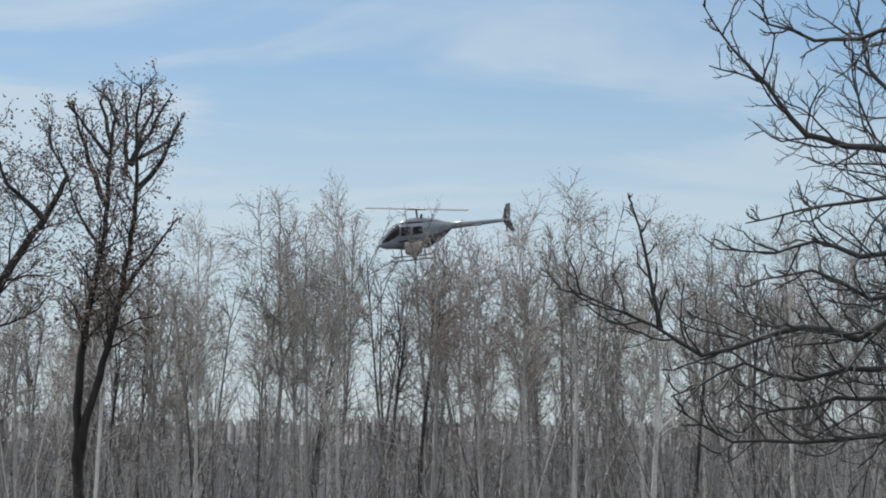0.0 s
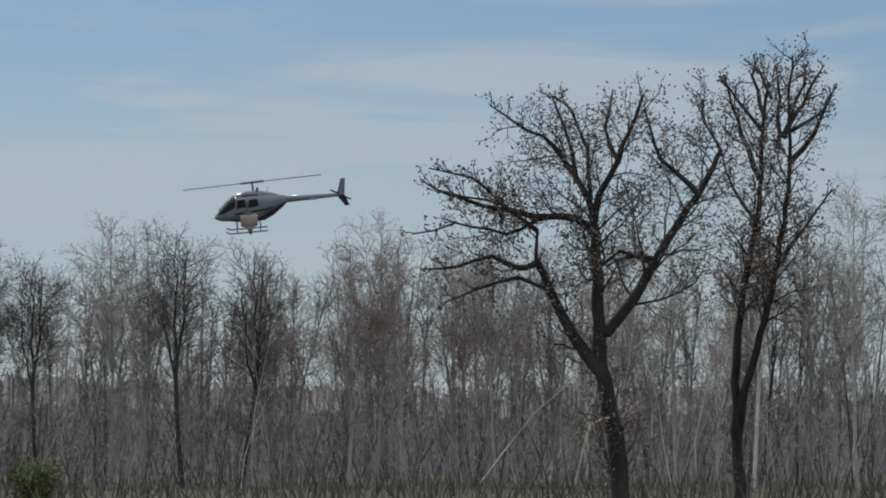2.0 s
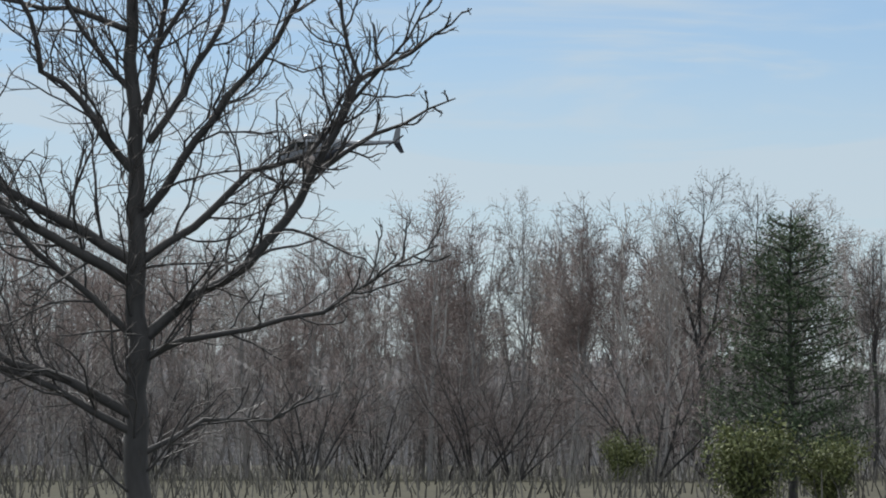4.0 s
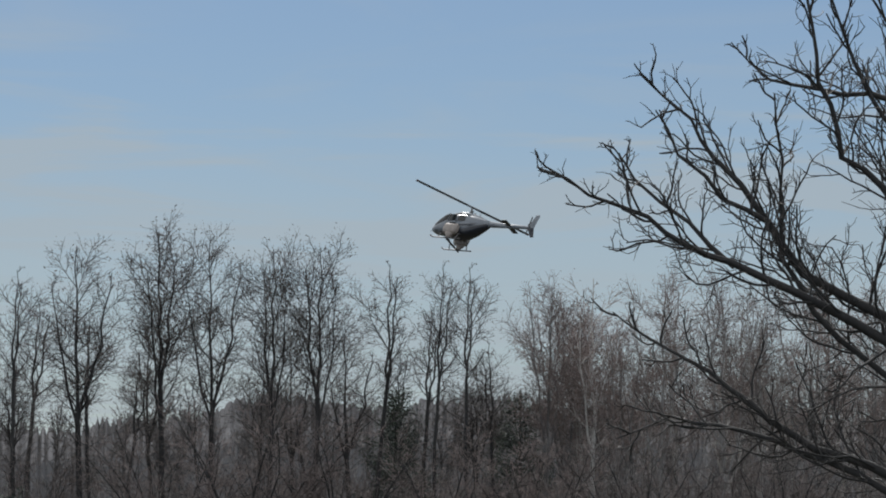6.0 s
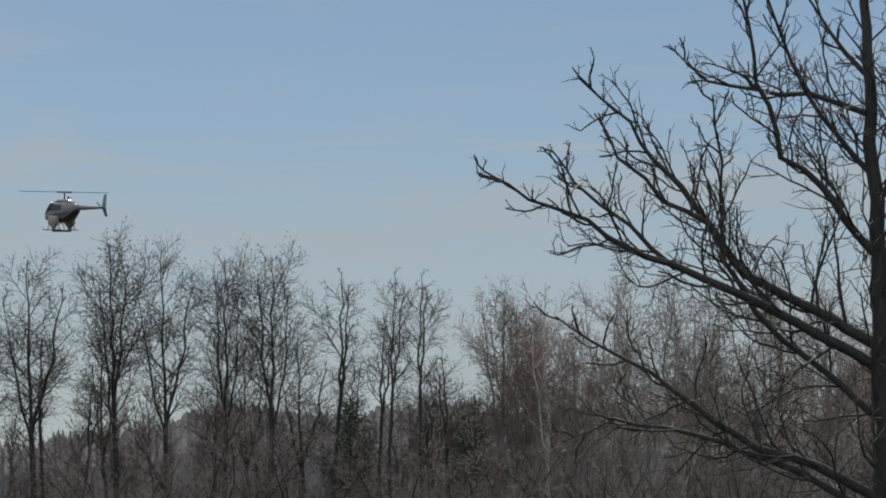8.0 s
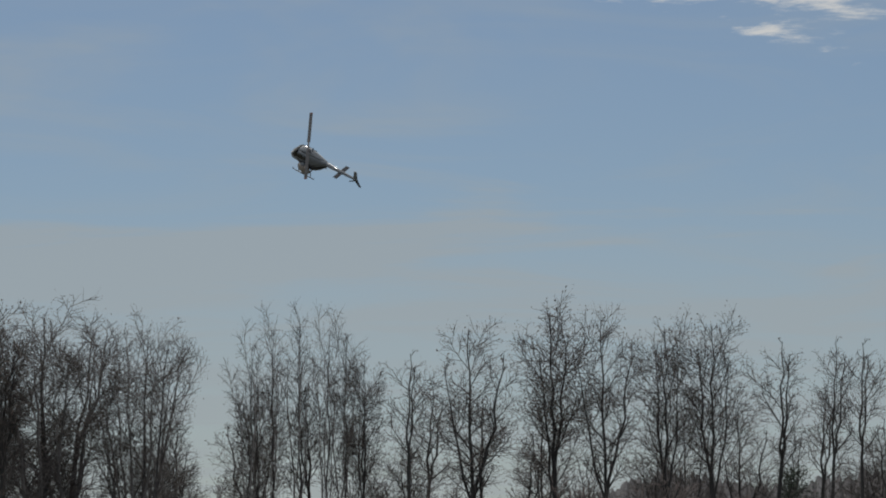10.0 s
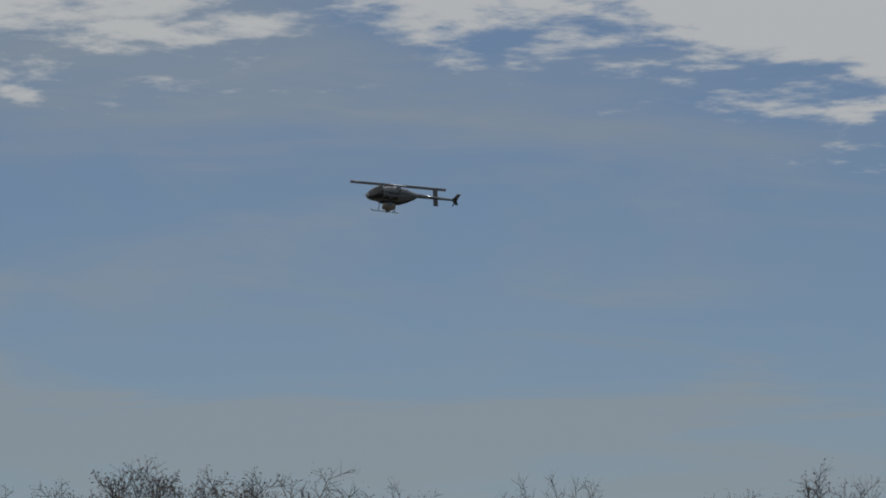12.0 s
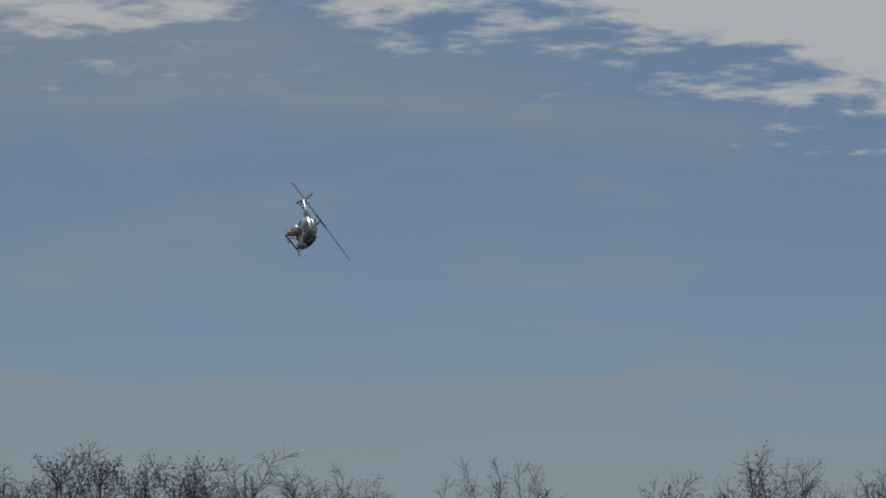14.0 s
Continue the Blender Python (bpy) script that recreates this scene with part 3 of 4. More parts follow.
# ---- evergreens and bushes ----
def evergreen(name, seed, height, width, needle, whorls, size, trunk_r=0.2, ragged=0.3):
    """A pine: trunk, whorled boughs and tufts of needles."""
    rng = np.random.default_rng(seed)
    wood, fine = Tubes(), Tubes()
    trunk = grow(rng, (0, 0, -0.2), (0, 0, 1), height, 8, 0.015, 0.05)
    wood.tube(trunk, np.linspace(trunk_r, 0.03, 9), 7)
    tufts = []
    for k in range(whorls):
        f = 0.10 + 0.88 * k / whorls
        p, t = place_along(trunk, f)
        reach = width / 2 * (1 - f) ** 0.55 * 1.15
        for j in range(6):
            a = j * 1.05 + k * 0.7 + rng.normal() * 0.2
            r = reach * rng.uniform(1 - ragged, 1 + ragged * 0.6) + 0.15
            b = grow(rng, p, (math.cos(a), math.sin(a), 0.15), r, 5, 0.08, 0.05)
            wood.tube(b, np.linspace(0.045, 0.012, 6), 4)
            for i in range(max(3, int(r * 5))):
                q, _ = place_along(b, rng.uniform(0.25, 1.0))
                tufts.append(q + rng.normal(size=3) * (0.22, 0.22, 0.16))
    tufts = np.repeat(np.array(tufts), 15, axis=0)
    fine.leaves(tufts + rng.normal(size=tufts.shape) * size * 1.9, size, rng, 0.4)
    tree = new(name)
    part("trunk", wood.mesh("trunk", BARK_DARK), parent=tree)
    tagged(part("foliage", fine.mesh("foliage", needle), parent=tree), kind="stuff")
    return tree


def leafy_bush(name, seed, width, height, leaf, size, count=9000):
    """A bush of thin stems with small leaves in uneven clumps."""
    rng = np.random.default_rng(seed)
    wood, fine, spots = Tubes(), Tubes(), []
    for k in range(26):
        a = rng.random() * 6.28
        lean = rng.uniform(0, 1) ** 0.7
        s = grow(rng, (0, 0, -0.1), (math.cos(a) * lean, math.sin(a) * lean, 1), height * rng.uniform(0.75, 1.05), 6, 0.10, 0.03)
        s[:, :2] *= width / height * 0.75
        wood.tube(s, np.linspace(0.03, 0.008, 7), 4)
        for i in range(14):
            q, _ = place_along(s, rng.uniform(0.2, 1))
            spots.append(q + rng.normal(size=3) * 0.12 * height / 2)
    c = np.array(spots)
    c = c[rng.integers(len(c), size=count)]
    fine.leaves(c + rng.normal(size=c.shape) * 0.07 * height, size, rng)
    bush = new(name)
    part("stem", wood.mesh("stem", BARK_DARK), parent=bush)
    tagged(part("foliage", fine.mesh("foliage", leaf), parent=bush), kind="stuff")
    return bush


def build_evergreens():
    pine = tagged(evergreen("pine_tree", 41, 10.4, 6.6, NEEDLE, 22, 0.10, 0.18), "full green pine standing before the bare wood", "tree")
    stand(pine, -20.2, 120)
    far = tagged(evergreen("pine_tree", 42, 11.6, 5.6, NEEDLE_DARK, 18, 0.13, 0.18, 0.5), "dark green pine among the bare trees", "tree", "pines in the wood")
    stand(far, -40.5, 223, 20)
    for az, s, d in ((-38.35, 1.0, 224),):
        copy_thing(far, Matrix.LocRotScale(heading(az) * d, Euler((0, 0, az)), (s, s, s)))
    shrub = tagged(leafy_bush("evergreen_shrub", 43, 3.4, 2.7, NEEDLE_DARK, 0.06, 14000), "dark rounded evergreen shrub out on the meadow", "shrub")
    stand(shrub, -47.25, 90)
    b = tagged(leafy_bush("leafing_bush", 44, 2.4, 2.0, LEAF_YOUNG, 0.05, 6000), "yellow-green bush coming into leaf beside the pine", "bush", "leafing bushes")
    stand(b, -18.0, 118)
    for az, d, s in ((-20.9, 112, 1.5), (-19.6, 114, 1.2), (-23.0, 200, 1.5)):
        copy_thing(b, Matrix.LocRotScale(heading(az) * d, Euler((0, 0, az)), (s, s, s)))


build_evergreens()


# ---- the big single trees ----
def build_big_trees():
    spec = [(0.33, 0.06, 44, 0.33, 6, 0.20, 0.10, 0.50, 1.70, 0.022), (0.30, 0.12, 42, 0.50, 4, 0.25, 0.10, 0.62, 0.80, 0.013), (0.20, 0.15, 40, 0.6, 2, 0.25, 0.07, 0.8, 0.38, 0.008)]
    # broad oak; x and height in decimetres
    oak_left = [
        (0.24, 0.05, (0.5, -2, 0, 50, -0.5, 70, -1, 81, -1.5, 106, -1, 136)),
        (0.10, 0.015, (-1, 50, -13, 57, -24, 63, -30, 72, -35, 79, -40, 84, -44, 91, -53.5, 99.5)),
        (0.095, 0.015, (-1, 46, -15, 54, -25, 59, -36, 64, -44, 67, -50, 71.5, -60, 75, -66, 79)),
        (0.07, 0.015, (-1, 37, -12, 47, -22, 56, -28, 66, -27.5, 83, -29, 95)),
        (0.09, 0.012, (-1, 23, -12, 29, -22, 32, -30, 37, -41, 46, -52, 52, -59, 57)),
        (0.075, 0.012, (-1, 20, -10, 25, -20, 30, -34, 35, -48, 38, -58, 34)),
        (0.075, 0.014, (-1, 66, -6, 72, -10, 78, -17, 83, -21, 96, -22, 106, -26, 121)),
        (0.06, 0.014, (-1, 80, -4, 83, -12, 94, -17, 106, -21, 118))]
    oak_upper = [
        (0.055, 0.012, (-2, 91, -12, 95, -21, 96, -30, 98, -37, 105)),
        (0.05, 0.012, (-2, 98, -8, 106, -14, 116)),
        (0.05, 0.012, (37, 80, 44, 85, 52, 90, 57, 94)),
        (0.05, 0.012, (2, 86, 9, 97, 14, 104, 19, 112)),
        (0.05, 0.012, (-30, 72, -38, 76, -46, 84, -50, 92)),
        (0.045, 0.012, (-36, 64, -44, 72, -54, 80, -58, 86))]
    oak_right = [
        (0.11, 0.015, (1, 36, 10, 44, 19, 49, 26, 57, 31, 66, 35, 73, 39, 83, 36, 93, 35, 106, 38, 116)),
        (0.08, 0.014, (1, 58, 8, 68, 16, 79, 24, 88, 29, 97, 33, 106, 36, 118)),
        (0.07, 0.014, (2, 71, 8, 80, 15, 93, 18, 106, 20, 118)),
        (0.075, 0.012, (1, 50, 10, 56, 20, 66, 30, 69, 40, 81, 48, 90, 53, 99)),
        (0.065, 0.012, (2, 33, 8, 36, 20, 38, 33, 41, 45, 49, 53, 53)),
        (0.05, 0.012, (32, 66, 42, 73, 57, 80)),
        (0.06, 0.014, (1, 76, 4, 91, 6, 106, 8, 124)),
        (0.055, 0.012, (1, 16, 12, 22, 24, 22, 36, 27))]
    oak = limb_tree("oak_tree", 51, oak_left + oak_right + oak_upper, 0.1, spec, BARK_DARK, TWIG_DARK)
    tagged(oak, "broad dark bare oak with wide crooked limbs", "tree")
    stand(oak, -31.35, 60)
    # spreading tree whose trunk stands beyond the view's start
    side = [
        (0.26, 0.05, (0, -2, -1, 40, 0, 80, 2, 130)),
        (0.085, 0.012, (0, 68, -15, 76, -24, 77, -31, 79, -36, 85, -41, 91, -49, 102)),
        (0.07, 0.012, (-1, 52, -15, 59, -22, 58, -30, 61, -37, 59, -48, 60)),
        (0.085, 0.012, (0, 38, -15, 47, -22, 43, -32, 45, -39, 43, -49, 40, -57, 45, -64, 48, -74, 51.5)),
        (0.045, 0.010, (-57, 45, -59, 56, -62, 68)),
        (0.07, 0.012, (0, 32, -15, 38, -24, 38, -32, 36, -42, 39, -55, 33)),
        (0.07, 0.012, (0, 20, -15, 27, -22, 26, -32, 25, -44, 25, -54, 31)),
        (0.07, 0.012, (0, 90, -15, 99, -22, 97, -30, 97, -42, 103)),
        (0.06, 0.012, (0, 78, -15, 85, -20, 91, -21, 97, -25, 108)),
        (0.06, 0.012, (0, 60, -15, 69, -25, 68, -33, 67, -43, 65)),
        (0.06, 0.012, (0, 46, -10, 52, -20, 50, -30, 55, -40, 53)),
        (0.06, 0.012, (0, 26, -12, 32, -26, 33, -40, 30, -48, 22)),
        (0.05, 0.012, (1, 60, 18, 72, 30, 84)), (0.05, 0.012, (1, 40, 20, 50, 38, 55)), (0.05, 0.012, (1, 85, 14, 100, 22, 115))]
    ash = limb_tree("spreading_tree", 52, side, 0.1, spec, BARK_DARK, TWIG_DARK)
    tagged(ash, "bare dark tree with long reaching lower boughs", "tree")
    stand(ash, 8.94, 60)
    # fork-limbed tree before the wood; units of 1/60 m
    spec_b = [(0.36, 0.12, 44, 0.38, 5, 0.22, 0.07, 0.38, 2.3, 0.018), (0.26, 0.12, 44, 0.48, 3, 0.25, 0.06, 0.6, 1.1, 0.012), (0.13, 0.10, 44, 0.7, 1, 0.18, 0.04, 0.8, 0.65, 0.011)]
    fork = [
        (0.29, 0.21, (2, -10, -2, 60, -10, 156, -35, 266, -37, 310)),
        (0.20, 0.09, (-35, 258, -85, 326, -120, 396, -148, 456)),
        (0.10, 0.02, (-146, 450, -180, 441, -225, 461, -290, 440, -350, 436)),
        (0.09, 0.02, (-148, 452, -145, 506, -185, 536, -235, 560, -310, 575)),
        (0.19, 0.04, (-37, 306, -39, 396, -42, 476, -45, 521, -35, 566, 0, 626, 15, 666, 42, 735)),
        (0.13, 0.02, (-43, 500, -75, 528, -125, 531, -185, 541, -245, 551, -305, 571, -352, 598)),
        (0.11, 0.02, (-44, 524, -70, 590, -105, 640, -135, 671, -180, 691, -226, 722)),
        (0.08, 0.02, (-75, 592, -92, 677, -120, 752)),
        (0.07, 0.02, (-50, 560, -55, 650, -85, 726, -125, 750)),
        (0.17, 0.03, (-27, 322, 25, 386, 65, 456, 105, 521, 140, 571, 170, 626, 183, 654, 155, 701, 150, 746)),
        (0.09, 0.02, (140, 571, 110, 601, 75, 631, 55, 691, 45, 730)),
        (0.07, 0.02, (65, 456, 15, 461, -25, 446)),
        (0.07, 0.02, (-42, 440, 0, 470, 40, 455, 70, 430)),
        (0.07, 0.02, (-120, 400, -180, 425, -250, 405, -310, 380)),
        (0.07, 0.02, (0, 626, -25, 690, -10, 760)),
        (0.06, 0.02, (-125, 531, -200, 500, -290, 520, -365, 500)),
        (0.06, 0.02, (-190, 541, -260, 600, -335, 615))]
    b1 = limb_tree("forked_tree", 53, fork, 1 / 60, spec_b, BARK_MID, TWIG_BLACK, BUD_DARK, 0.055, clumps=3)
    tagged(b1, "dark gnarled tree with forked limbs and brown buds", "tree")
    snag = Tubes()
    snag.tube([(-0.15, -0.1, 2.95), (-0.5, -0.3, 2.9), (-0.86, -0.35, 2.72)], (0.035, 0.03, 0.025), 6)
    snag.tube([(-0.85, -0.35, 2.8), (-0.98, -0.35, 2.35), (-0.92, -0.36, 1.9)], (0.06, 0.05, 0.015), 6)
    snag.tube([(-0.80, -0.35, 2.75), (-0.72, -0.36, 2.4)], (0.04, 0.012), 5)
    part("broken_limb", snag.mesh("broken_limb", SPLIT_WOOD), parent=b1, label="pale split broken limb")
    stand(b1, -8.18, 100)
    spec_t = [(0.36, 0.30, 42, 0.34, 4, 0.17, 0.05, 0.5, 1.7, 0.022), (0.26, 0.12, 44, 0.5, 3, 0.20, 0.04, 0.6, 0.9, 0.014), (0.11, 0.10, 44, 0.7, 1, 0.18, 0.03, 0.8, 0.6, 0.011)]
    # tall pair of stems with a bunched top; units of 1/54.5 m
    tall = [
        (0.22, 0.17, (0, -10, -4, 70, -6, 120)),
        (0.15, 0.04, (-6, 110, -10, 230, -5, 300, 10, 415, 30, 515, 40, 595, 45, 705, 55, 765)),
        (0.14, 0.03, (-6, 110, 8, 220, 35, 315, 65, 435, 80, 535, 90, 625, 90, 755, 95, 800)),
        (0.08, 0.02, (65, 445, 115, 505, 165, 575)),
        (0.10, 0.02, (40, 595, 5, 675, -25, 785)),
        (0.10, 0.02, (90, 625, 135, 675, 165, 745)),
        (0.10, 0.02, (80, 670, 125, 755, 155, 805)),
        (0.08, 0.02, (48, 705, 25, 785, 35, 820)),
        (0.08, 0.02, (70, 650, 75, 740, 70, 800)),
        (0.07, 0.02, (45, 680, 0, 735, -35, 780)),
        (0.07, 0.02, (90, 680, 150, 715, 172, 760)),
        (0.06, 0.02, (60, 740, 40, 790, 15, 812)),
        (0.07, 0.02, (90, 700, 120, 770, 118, 808)),
        (0.06, 0.02, (30, 520, -10, 580, -30, 640))]
    b2 = limb_tree("twin_stemmed_tree", 54, tall, 1 / 55.3, spec_t, BARK_MID, TWIG_BLACK, BUD_DARK, 0.055, depth=0.7, clumps=3)
    tagged(b2, "tall twin-stemmed tree with a bunched budding crown", "tree")
    stand(b2, -6.15, 110)


build_big_trees()


# ---- helicopter ----
def loft(sections, n=20):
    """A closed skin through cross-sections (y, z centre, half width, half height, squareness)."""
    bm = bmesh.new()
    rings = []
    for y, z, w, h, p in sections:
        ring = []
        for k in range(n):
            a = 2 * math.pi * k / n
            c, s = math.cos(a), math.sin(a)
            ring.append(bm.verts.new((w * math.copysign(abs(c) ** p, c), y, z + h * math.copysign(abs(s) ** p, s))))
        rings.append(ring)
    for a, b in zip(rings, rings[1:]):
        for k in range(n):
            bm.faces.new((a[k], a[(k + 1) % n], b[(k + 1) % n], b[k]))
    bm.faces.new(list(reversed(rings[0])))
    bm.faces.new(rings[-1])
    bmesh.ops.recalc_face_normals(bm, faces=bm.faces)
    return bm


def pipe(points, radius, sides=8):
    t = Tubes()
    for a, b in zip(points, points[1:]):
        t.tube([a, b], [radius, radius], sides)
    return t


def slab(outline, thick, axis=0):
    """A flat plate with an outline in two axes and a thickness along the third."""
    bm = bmesh.new()

    def at(p, o):
        q = list(p)
        q.insert(axis, o)
        return q
    lo = [bm.verts.new(at(p, -thick / 2)) for p in outline]
    hi = [bm.verts.new(at(p, thick / 2)) for p in outline]
    bm.faces.new(lo)
    bm.faces.new(list(reversed(hi)))
    n = len(lo)
    for k in range(n):
        bm.faces.new((lo[k], hi[k], hi[(k + 1) % n], lo[(k + 1) % n]))
    bmesh.ops.recalc_face_normals(bm, faces=bm.faces)
    bmesh.ops.bevel(bm, geom=[e for e in bm.edges], offset=thick * 0.25, segments=1, affect="EDGES")
    return bm


def flat(ob):
    ob.data.polygons.foreach_set("use_smooth", [False] * len(ob.data.polygons))
    return ob


def build_helicopter():
    heli = tagged(new("helicopter"), "pale grey and dark blue light helicopter carrying spray tanks, flying", "helicopter")
    # origin on the mast axis at the height of the nose; y forward
    body = part("fuselage", loft([(2.50, 0.00, 0.10, 0.10, 1), (2.38, 0.02, 0.30, 0.22, 0.9), (2.05, 0.08, 0.50, 0.40, 0.85), (1.6, 0.24, 0.60, 0.62, 0.8), (1.1, 0.45, 0.65, 0.86, 0.75),
                                  (0.5, 0.52, 0.66, 0.95, 0.72), (-0.3, 0.52, 0.66, 0.95, 0.72), (-1.0, 0.55, 0.64, 0.90, 0.75), (-1.7, 0.66, 0.52, 0.70, 0.85),
                                  (-2.4, 0.78, 0.34, 0.42, 0.95), (-2.9, 0.84, 0.20, 0.24, 1)]), PAINT, heli)
    part("tail_boom", loft([(-2.7, 0.84, 0.23, 0.27, 1), (-4.5, 0.80, 0.17, 0.19, 1), (-6.9, 0.78, 0.11, 0.12, 1), (-7.05, 0.78, 0.05, 0.06, 1)], 14), PAINT, heli)
    part("engine_cowl", loft([(1.0, 1.28, 0.12, 0.08, 0.9), (0.75, 1.36, 0.34, 0.20, 0.8), (0.1, 1.44, 0.40, 0.28, 0.8), (-0.8, 1.40, 0.38, 0.28, 0.8), (-1.7, 1.22, 0.30, 0.26, 0.85), (-2.4, 1.04, 0.16, 0.16, 1)], 16), PAINT, heli)
    for side in (-1, 1):
        part("exhaust_stack", pipe([(0.16 * side, -0.65, 1.5), (0.22 * side, -0.80, 1.86)], 0.085).mesh("exhaust_stack", METAL), parent=heli, label="dark metal exhaust stack")
    part("belly_panel", loft([(1.5, -0.22, 0.40, 0.16, 0.9), (0.8, -0.33, 0.62, 0.16, 0.85), (-0.4, -0.34, 0.665, 0.22, 0.8), (-1.1, -0.12, 0.645, 0.42, 0.8), (-1.8, 0.20, 0.53, 0.42, 0.9), (-2.5, 0.55, 0.34, 0.26, 1), (-2.8, 0.68, 0.2, 0.12, 1)], 16), PAINT_DARK, heli, "dark blue lower hull")
    # glazing: bubble and side windows, a little proud of the skin
    part("windscreen", loft([(2.30, 0.16, 0.30, 0.10, 1), (2.12, 0.28, 0.47, 0.24, 0.9), (1.75, 0.50, 0.60, 0.40, 0.7), (1.35, 0.74, 0.645, 0.52, 0.6), (1.0, 0.92, 0.67, 0.50, 0.6), (0.92, 0.96, 0.60, 0.40, 0.6)], 28), WINDOW, heli, "dark tinted bubble windscreen")
    part("roof_strap", pipe([(0.0, 2.2, 0.46), (0.0, 1.72, 0.915), (0.0, 1.33, 1.265), (0.0, 0.98, 1.43)], 0.035, 6).mesh("roof_strap", PAINT), parent=heli)
    part("chin_window", loft([(2.32, -0.10, 0.22, 0.08, 1), (1.95, -0.16, 0.42, 0.16, 0.9), (1.65, -0.20, 0.46, 0.14, 0.9)], 14), WINDOW, heli)
    for side in (-1, 1):
        for y0, y1, z0, z1 in ((0.15, 0.85, 0.62, 1.18), (-0.75, 0.0, 0.62, 1.15)):
            w = part("side_window", slab([(y0, z0), (y1, z0 - 0.05), (y1 - 0.1, z1), (y0 + 0.04, z1)], 0.03), WINDOW, heli)
            w.location.x = 0.665 * side
            flat(w)
    for side in (-1, 1):
        d = part("door_frame", pipe([(0.672 * side, 0.08, -0.1), (0.672 * side, 0.08, 1.2), (0.65 * side, 0.9, 1.2), (0.66 * side, 0.95, 0.0)], 0.018, 5).mesh("door_frame", METAL), parent=heli)
        intake = flat(part("air_intake", slab([(0.45, 1.30), (-0.9, 1.26), (-0.75, 1.42), (0.35, 1.47)], 0.03), PAINT_DARK, heli, "dark engine air intake"))
        intake.location.x = 0.405 * side
        stripe = flat(part("hull_stripe", slab([(1.0, 0.10), (-1.35, 0.28), (-2.0, 0.52), (-1.3, 0.40), (1.0, 0.24)], 0.02), PAINT_DARK, heli, "dark blue hull stripe"))
        stripe.location.x = 0.66 * side
    # tail surfaces
    flat(part("tail_fin", slab([(-6.45, 0.75), (-6.85, 1.95), (-7.2, 1.98), (-7.05, 0.75)], 0.09), PAINT, heli))
    flat(part("lower_fin", slab([(-6.45, 0.78), (-7.05, 0.78), (-7.35, -0.05), (-7.05, -0.08)], 0.08), PAINT_DARK, heli, "dark lower fin"))
    stab = part("stabilizer", slab([(-0.98, -4.5), (0.98, -4.5), (0.98, -5.0), (-0.98, -5.0)], 0.07, 2), PAINT_DARK, heli, "dark blue stabilizer")
    stab.location.z = 0.76
    flat(stab)
    # skids
    for side in (-1, 1):
        part("skid", pipe([(0.95 * side, 1.75, -1.02), (0.95 * side, 1.5, -1.18), (0.95 * side, -1.25, -1.20)], 0.05).mesh("skid", METAL), parent=heli, label="grey skid tube")
        for y in (0.95, -0.75):
            part("skid_leg", pipe([(0.3 * side, y, -0.42), (0.75 * side, y, -0.62), (0.95 * side, y, -1.19)], 0.04).mesh("skid_leg", METAL), parent=heli)
        tank = part("spray_tank", loft([(0.66, -0.30, 0.20, 0.36, 0.75), (0.56, -0.32, 0.27, 0.46, 0.75), (0.0, -0.34, 0.29, 0.50, 0.75), (-0.50, -0.32, 0.27, 0.46, 0.75), (-0.60, -0.30, 0.20, 0.36, 0.75)], 18), TANK, heli, "pale orange spray tank")
        tank.location.x = 0.90 * side
        part("tank_lid", loft([(0.3, 0.24, 0.2, 0.05, 0.8), (-0.25, 0.24, 0.2, 0.05, 0.8)], 10), PAINT, tank)
        cone = bmesh.new()
        bmesh.ops.create_cone(cone, cap_ends=True, segments=14, radius1=0.08, radius2=0.36, depth=0.45)
        c = part("hopper_cone", cone, TANK, tank)
        c.location = (0, 0.02, -1.0)
    part("spreader", pipe([(-1.0, 0.0, -1.30), (1.0, 0.0, -1.30)], 0.08).mesh("spreader", METAL), parent=heli, label="dark spreader bar")
    part("antenna", pipe([(0, -1.4, 1.4), (0, -1.55, 1.85)], 0.02, 5).mesh("antenna", METAL), parent=heli)
    part("pitot", pipe([(0.05, 2.4, -0.05), (0.05, 2.75, -0.1)], 0.02, 5).mesh("pitot", METAL), parent=heli)
    part("mast", pipe([(0, -0.45, 1.6), (0, -0.45, 2.28)], 0.07).mesh("mast", METAL), parent=heli)
    # main rotor
    rotor = part("main_rotor", pipe([(0, -0.85, 0.0), (0, 0.85, 0.0)], 0.085).mesh("main_rotor", METAL), parent=heli, label="two-bladed main rotor with a dark hub")
    rotor.location = (0, -0.45, 2.30)
    for side in (-1, 1):
        b = flat(part("blade", slab([(-0.165, 0.5 * side), (0.165, 0.5 * side), (0.165, 5.0 * side), (-0.165, 5.0 * side)], 0.045, 2), BLADE, rotor))
        tip = flat(part("blade_tip", slab([(-0.167, 4.85 * side), (0.167, 4.85 * side), (0.167, 5.06 * side), (-0.167, 5.06 * side)], 0.05, 2), ORANGE, rotor))
    # tail rotor
    tail = part("tail_rotor", pipe([(-0.12, 0, 0), (0.12, 0, 0)], 0.06).mesh("tail_rotor", METAL), parent=heli)
    tail.location = (-0.28, -6.75, 0.82)
    for side in (-1, 1):
        flat(part("blade", slab([(-0.06, 0.08 * side), (0.06, 0.08 * side), (0.06, 0.82 * side), (-0.06, 0.82 * side)], 0.02), BLADE, tail))
    return heli, rotor, tail


helicopter, main_rotor, tail_rotor = build_helicopter()


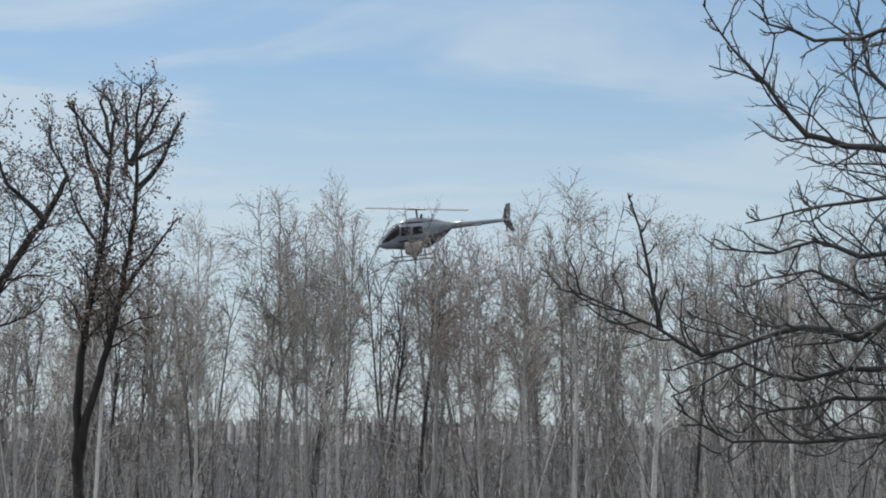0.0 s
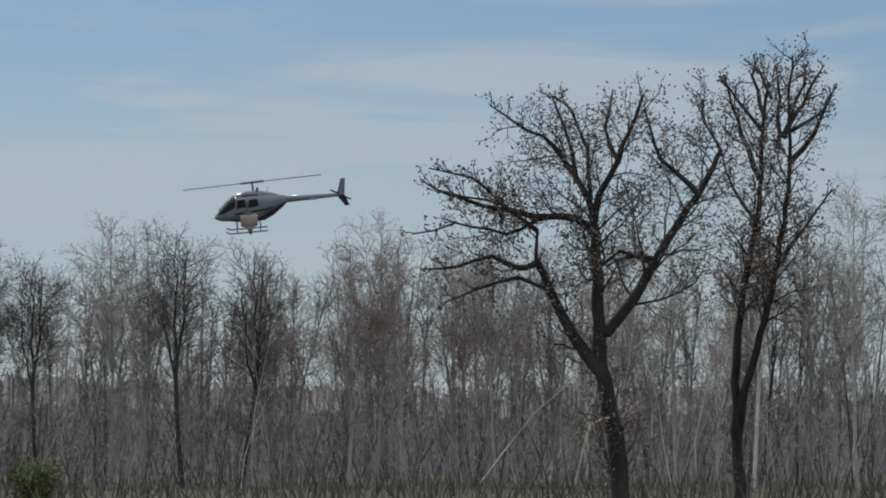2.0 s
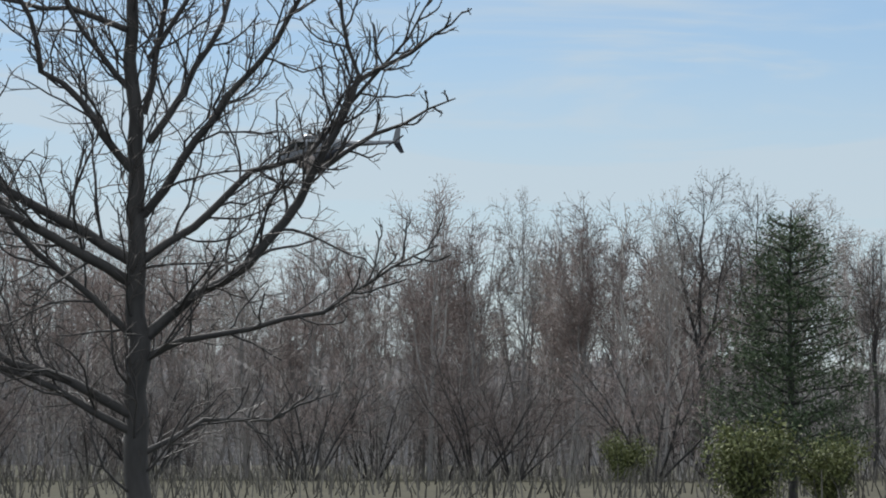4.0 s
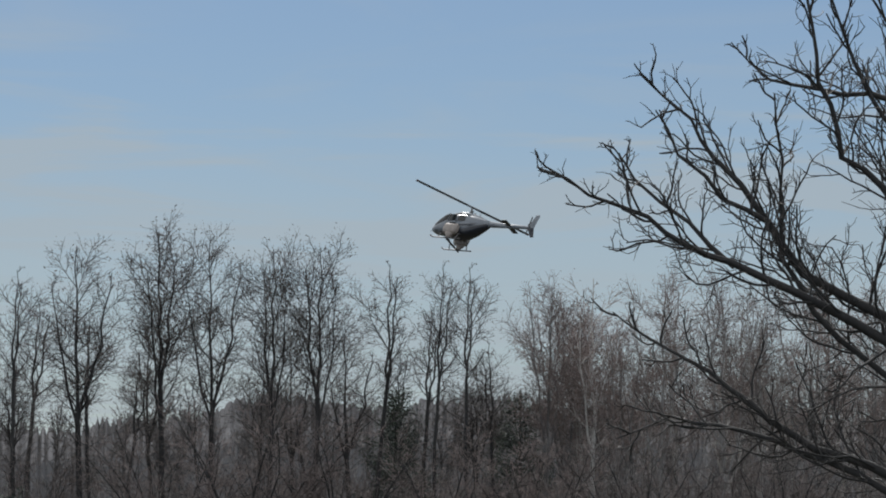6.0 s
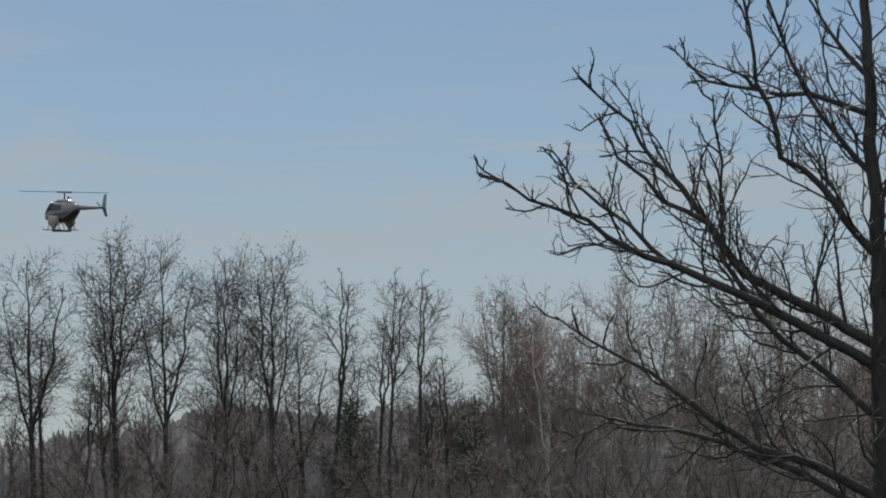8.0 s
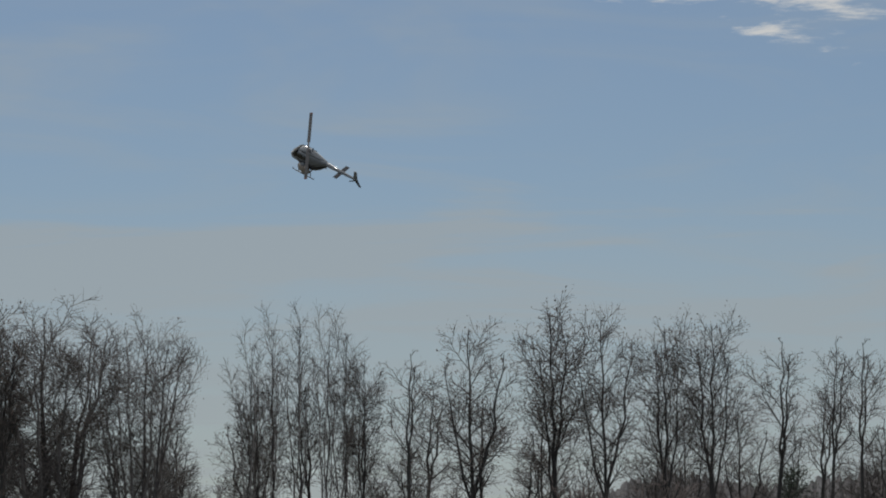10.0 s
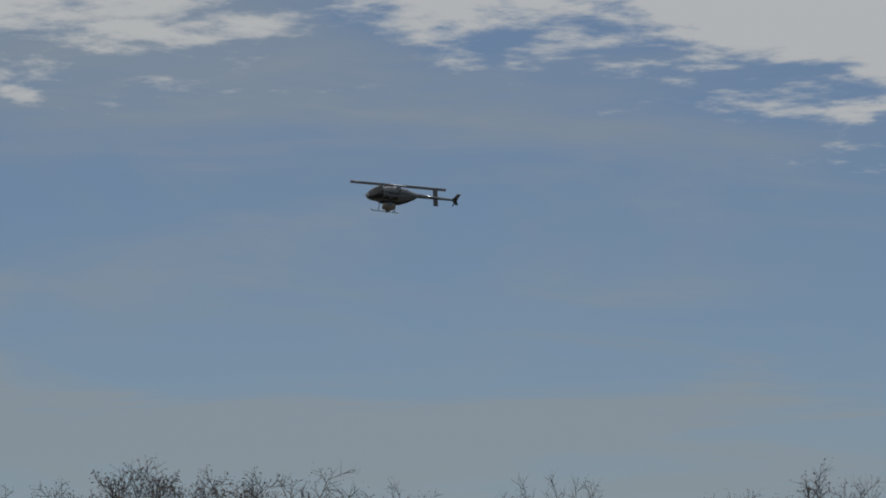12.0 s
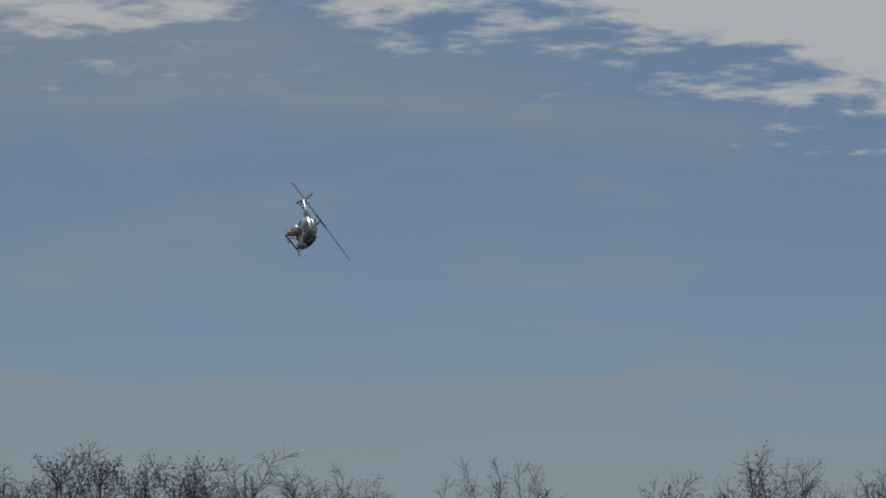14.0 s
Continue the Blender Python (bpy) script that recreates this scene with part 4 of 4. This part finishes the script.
def build_bird():
    bird = tagged(new("bird"), "small dark bird gliding far behind the trees", "bird")
    part("body", loft([(0.14, 0, 0.01, 0.01, 1), (0.09, 0.01, 0.035, 0.035, 1), (0.0, 0, 0.045, 0.045, 1), (-0.10, 0, 0.025, 0.02, 1), (-0.2, 0, 0.04, 0.006, 1)], 10), PAINT_DARK, bird)
    for side in (-1, 1):
        flat(part("wing", slab([(0.03 * side, 0.06), (0.16 * side, 0.08), (0.30 * side, 0.0), (0.15 * side, -0.03), (0.03 * side, -0.05)], 0.008, 2), PAINT_DARK, bird))
    insect = tagged(new("flying_insect"), "small dark winged insect crossing the sky", "insect")
    part("body", loft([(0.009, 0, 0.001, 0.001, 1), (0.006, 0, 0.003, 0.003, 1), (0.0, 0, 0.0025, 0.0025, 1), (-0.005, 0, 0.0035, 0.0035, 1), (-0.011, 0, 0.001, 0.001, 1)], 8), PAINT_DARK, insect)
    for side in (-1, 1):
        flat(part("wing", slab([(0.002 * side, 0.004), (0.012 * side, 0.005), (0.013 * side, 0.0), (0.002 * side, 0.001)], 0.0004, 2), METAL, insect))
    return bird, insect


bird, insect = build_bird()


def motions():
    # seconds, place, turn about x, y and z
    flight = (
        (0, -2.3, 242.4, 19.5, -7.1, -12.9, 90.7),
        (0.5, -17.6, 241.8, 19.6, -4.2, -13.0, 93.9),
        (1, -32.0, 241.3, 19.5, -4.2, -13.0, 97.3),
        (1.5, -46.2, 240.0, 19.6, -6.4, -12.9, 100.9),
        (2, -61.2, 238.7, 19.7, -5.9, -12.9, 104.4),
        (2.2, -67.2, 238.1, 19.7, -7.1, -12.9, 105.9),
        (4.3, -126.8, 217.7, 24.2, 0.3, -4.0, 93.9),
        (4.5, -132.0, 215.9, 24.5, 1.3, -2.0, 91.6),
        (5, -145.0, 212.2, 24.9, 3.3, 5.0, 94.8),
        (5.5, -158.2, 208.7, 25.1, 5.4, 13.9, 99.6),
        (6, -171.7, 208.4, 25.9, 6.6, 27.8, 96.8),
        (6.5, -186.6, 210.5, 26.9, 6.4, 29.8, 88.5),
        (7, -200.0, 213.4, 28.4, 7.8, 27.8, 82.8),
        (7.2, -205.4, 215.1, 29.0, 6.5, 21.9, 80.5),
        (9.3, -245.2, 224.6, 40.4, 21.6, -28.2, 77.4),
        (9.5, -248.5, 225.0, 42.3, 27.5, -30.9, 78.2),
        (10, -256.4, 225.6, 47.4, 34.1, -38.6, 77.5),
        (10.5, -263.4, 224.8, 52.9, 43.5, -44.9, 86.1),
        (11, -268.0, 222.3, 57.2, 40.3, -52.9, 101.3),
        (11.5, -270.9, 219.1, 60.4, 29.8, -59.6, 116.1),
        (12, -272.0, 214.9, 62.2, 8.2, -65.8, 146.2),
        (12.5, -271.6, 210.9, 62.7, -33.0, -68.8, -160.1),
        (13, -270.1, 207.1, 62.0, -44.7, -62.9, -132.2),
        (13.5, -266.2, 204.3, 57.8, -54.0, -45.5, -101.9),
        (14, -261.5, 203.0, 54.0, -49.9, -39.5, -85.1),
    )
    walk(helicopter, [(t, pose(*p)) for t, *p in flight])
    # blade bearings at known moments; about six and a half turns a second between them
    marks = (
        (0, 44),
        (0.5, 166),
        (1, 90),
        (1.5, 78),
        (2, 174),
        (2.2, 84),
        (4.3, 61),
        (4.5, 61),
        (5, 33),
        (5.5, 174),
        (6, 132),
        (6.5, 27),
        (7, 136),
        (7.2, 27),
        (9.3, 49),
        (9.5, 142),
        (10, 49),
        (10.5, 118),
        (11, 93),
        (11.5, 43),
        (12, 179),
        (12.5, 129),
        (13, 79),
        (13.5, 56),
        (14, 96),
    )
    rows, total = [], float(marks[0][1])
    for (t0, a0), (t1, a1) in zip(marks, marks[1:]):
        span = t1 - t0
        want = 2364.0 * span
        delta = (a1 - total) % 180
        turn = delta + 180 * round((want - delta) / 180)
        n = max(1, round(span * FPS))
        for k in range(n):
            rows.append((t0 + span * k / n, total + turn * k / n))
        total += turn
    rows.append((14.0, total))
    walk(main_rotor, [(t, pose(0, -0.45, 2.30, 0, 0, -a)) for t, a in rows])

    def aloft(az, el, dist, turn):
        p = heading(az) * dist * math.cos(radians(el))
        return pose(p.x, p.y, EYE_HEIGHT + dist * math.sin(radians(el)), 0, 0, turn)

    # seconds, bearing and height over the eye in degrees
    walk(bird, [(t, aloft(az, el, 245, 140)) for t, az, el in ((0, -36, 2.2), (7.2, -46.7, 3.4), (9.5, -50.1, 4.78), (10, -50.84, 4.97), (10.6, -51.7, 4.7), (12, -53.6, 3.0), (14, -56.5, 2.4))])
    walk(insect, [(t, aloft(az, el, 12, -40)) for t, az, el in ((0, -68, 5.0), (12.4, -66, 6.8), (13, -56.5, 7.15), (13.2, -52.8, 7.05), (13.4, -48.4, 6.9), (13.6, -43.9, 7.0), (14, -34.0, 7.3))])
    walk(tail_rotor, [(k / FPS, pose(-0.28, -6.75, 0.82, 83.0 * k)) for k in range(14 * FPS + 1)])


motions()
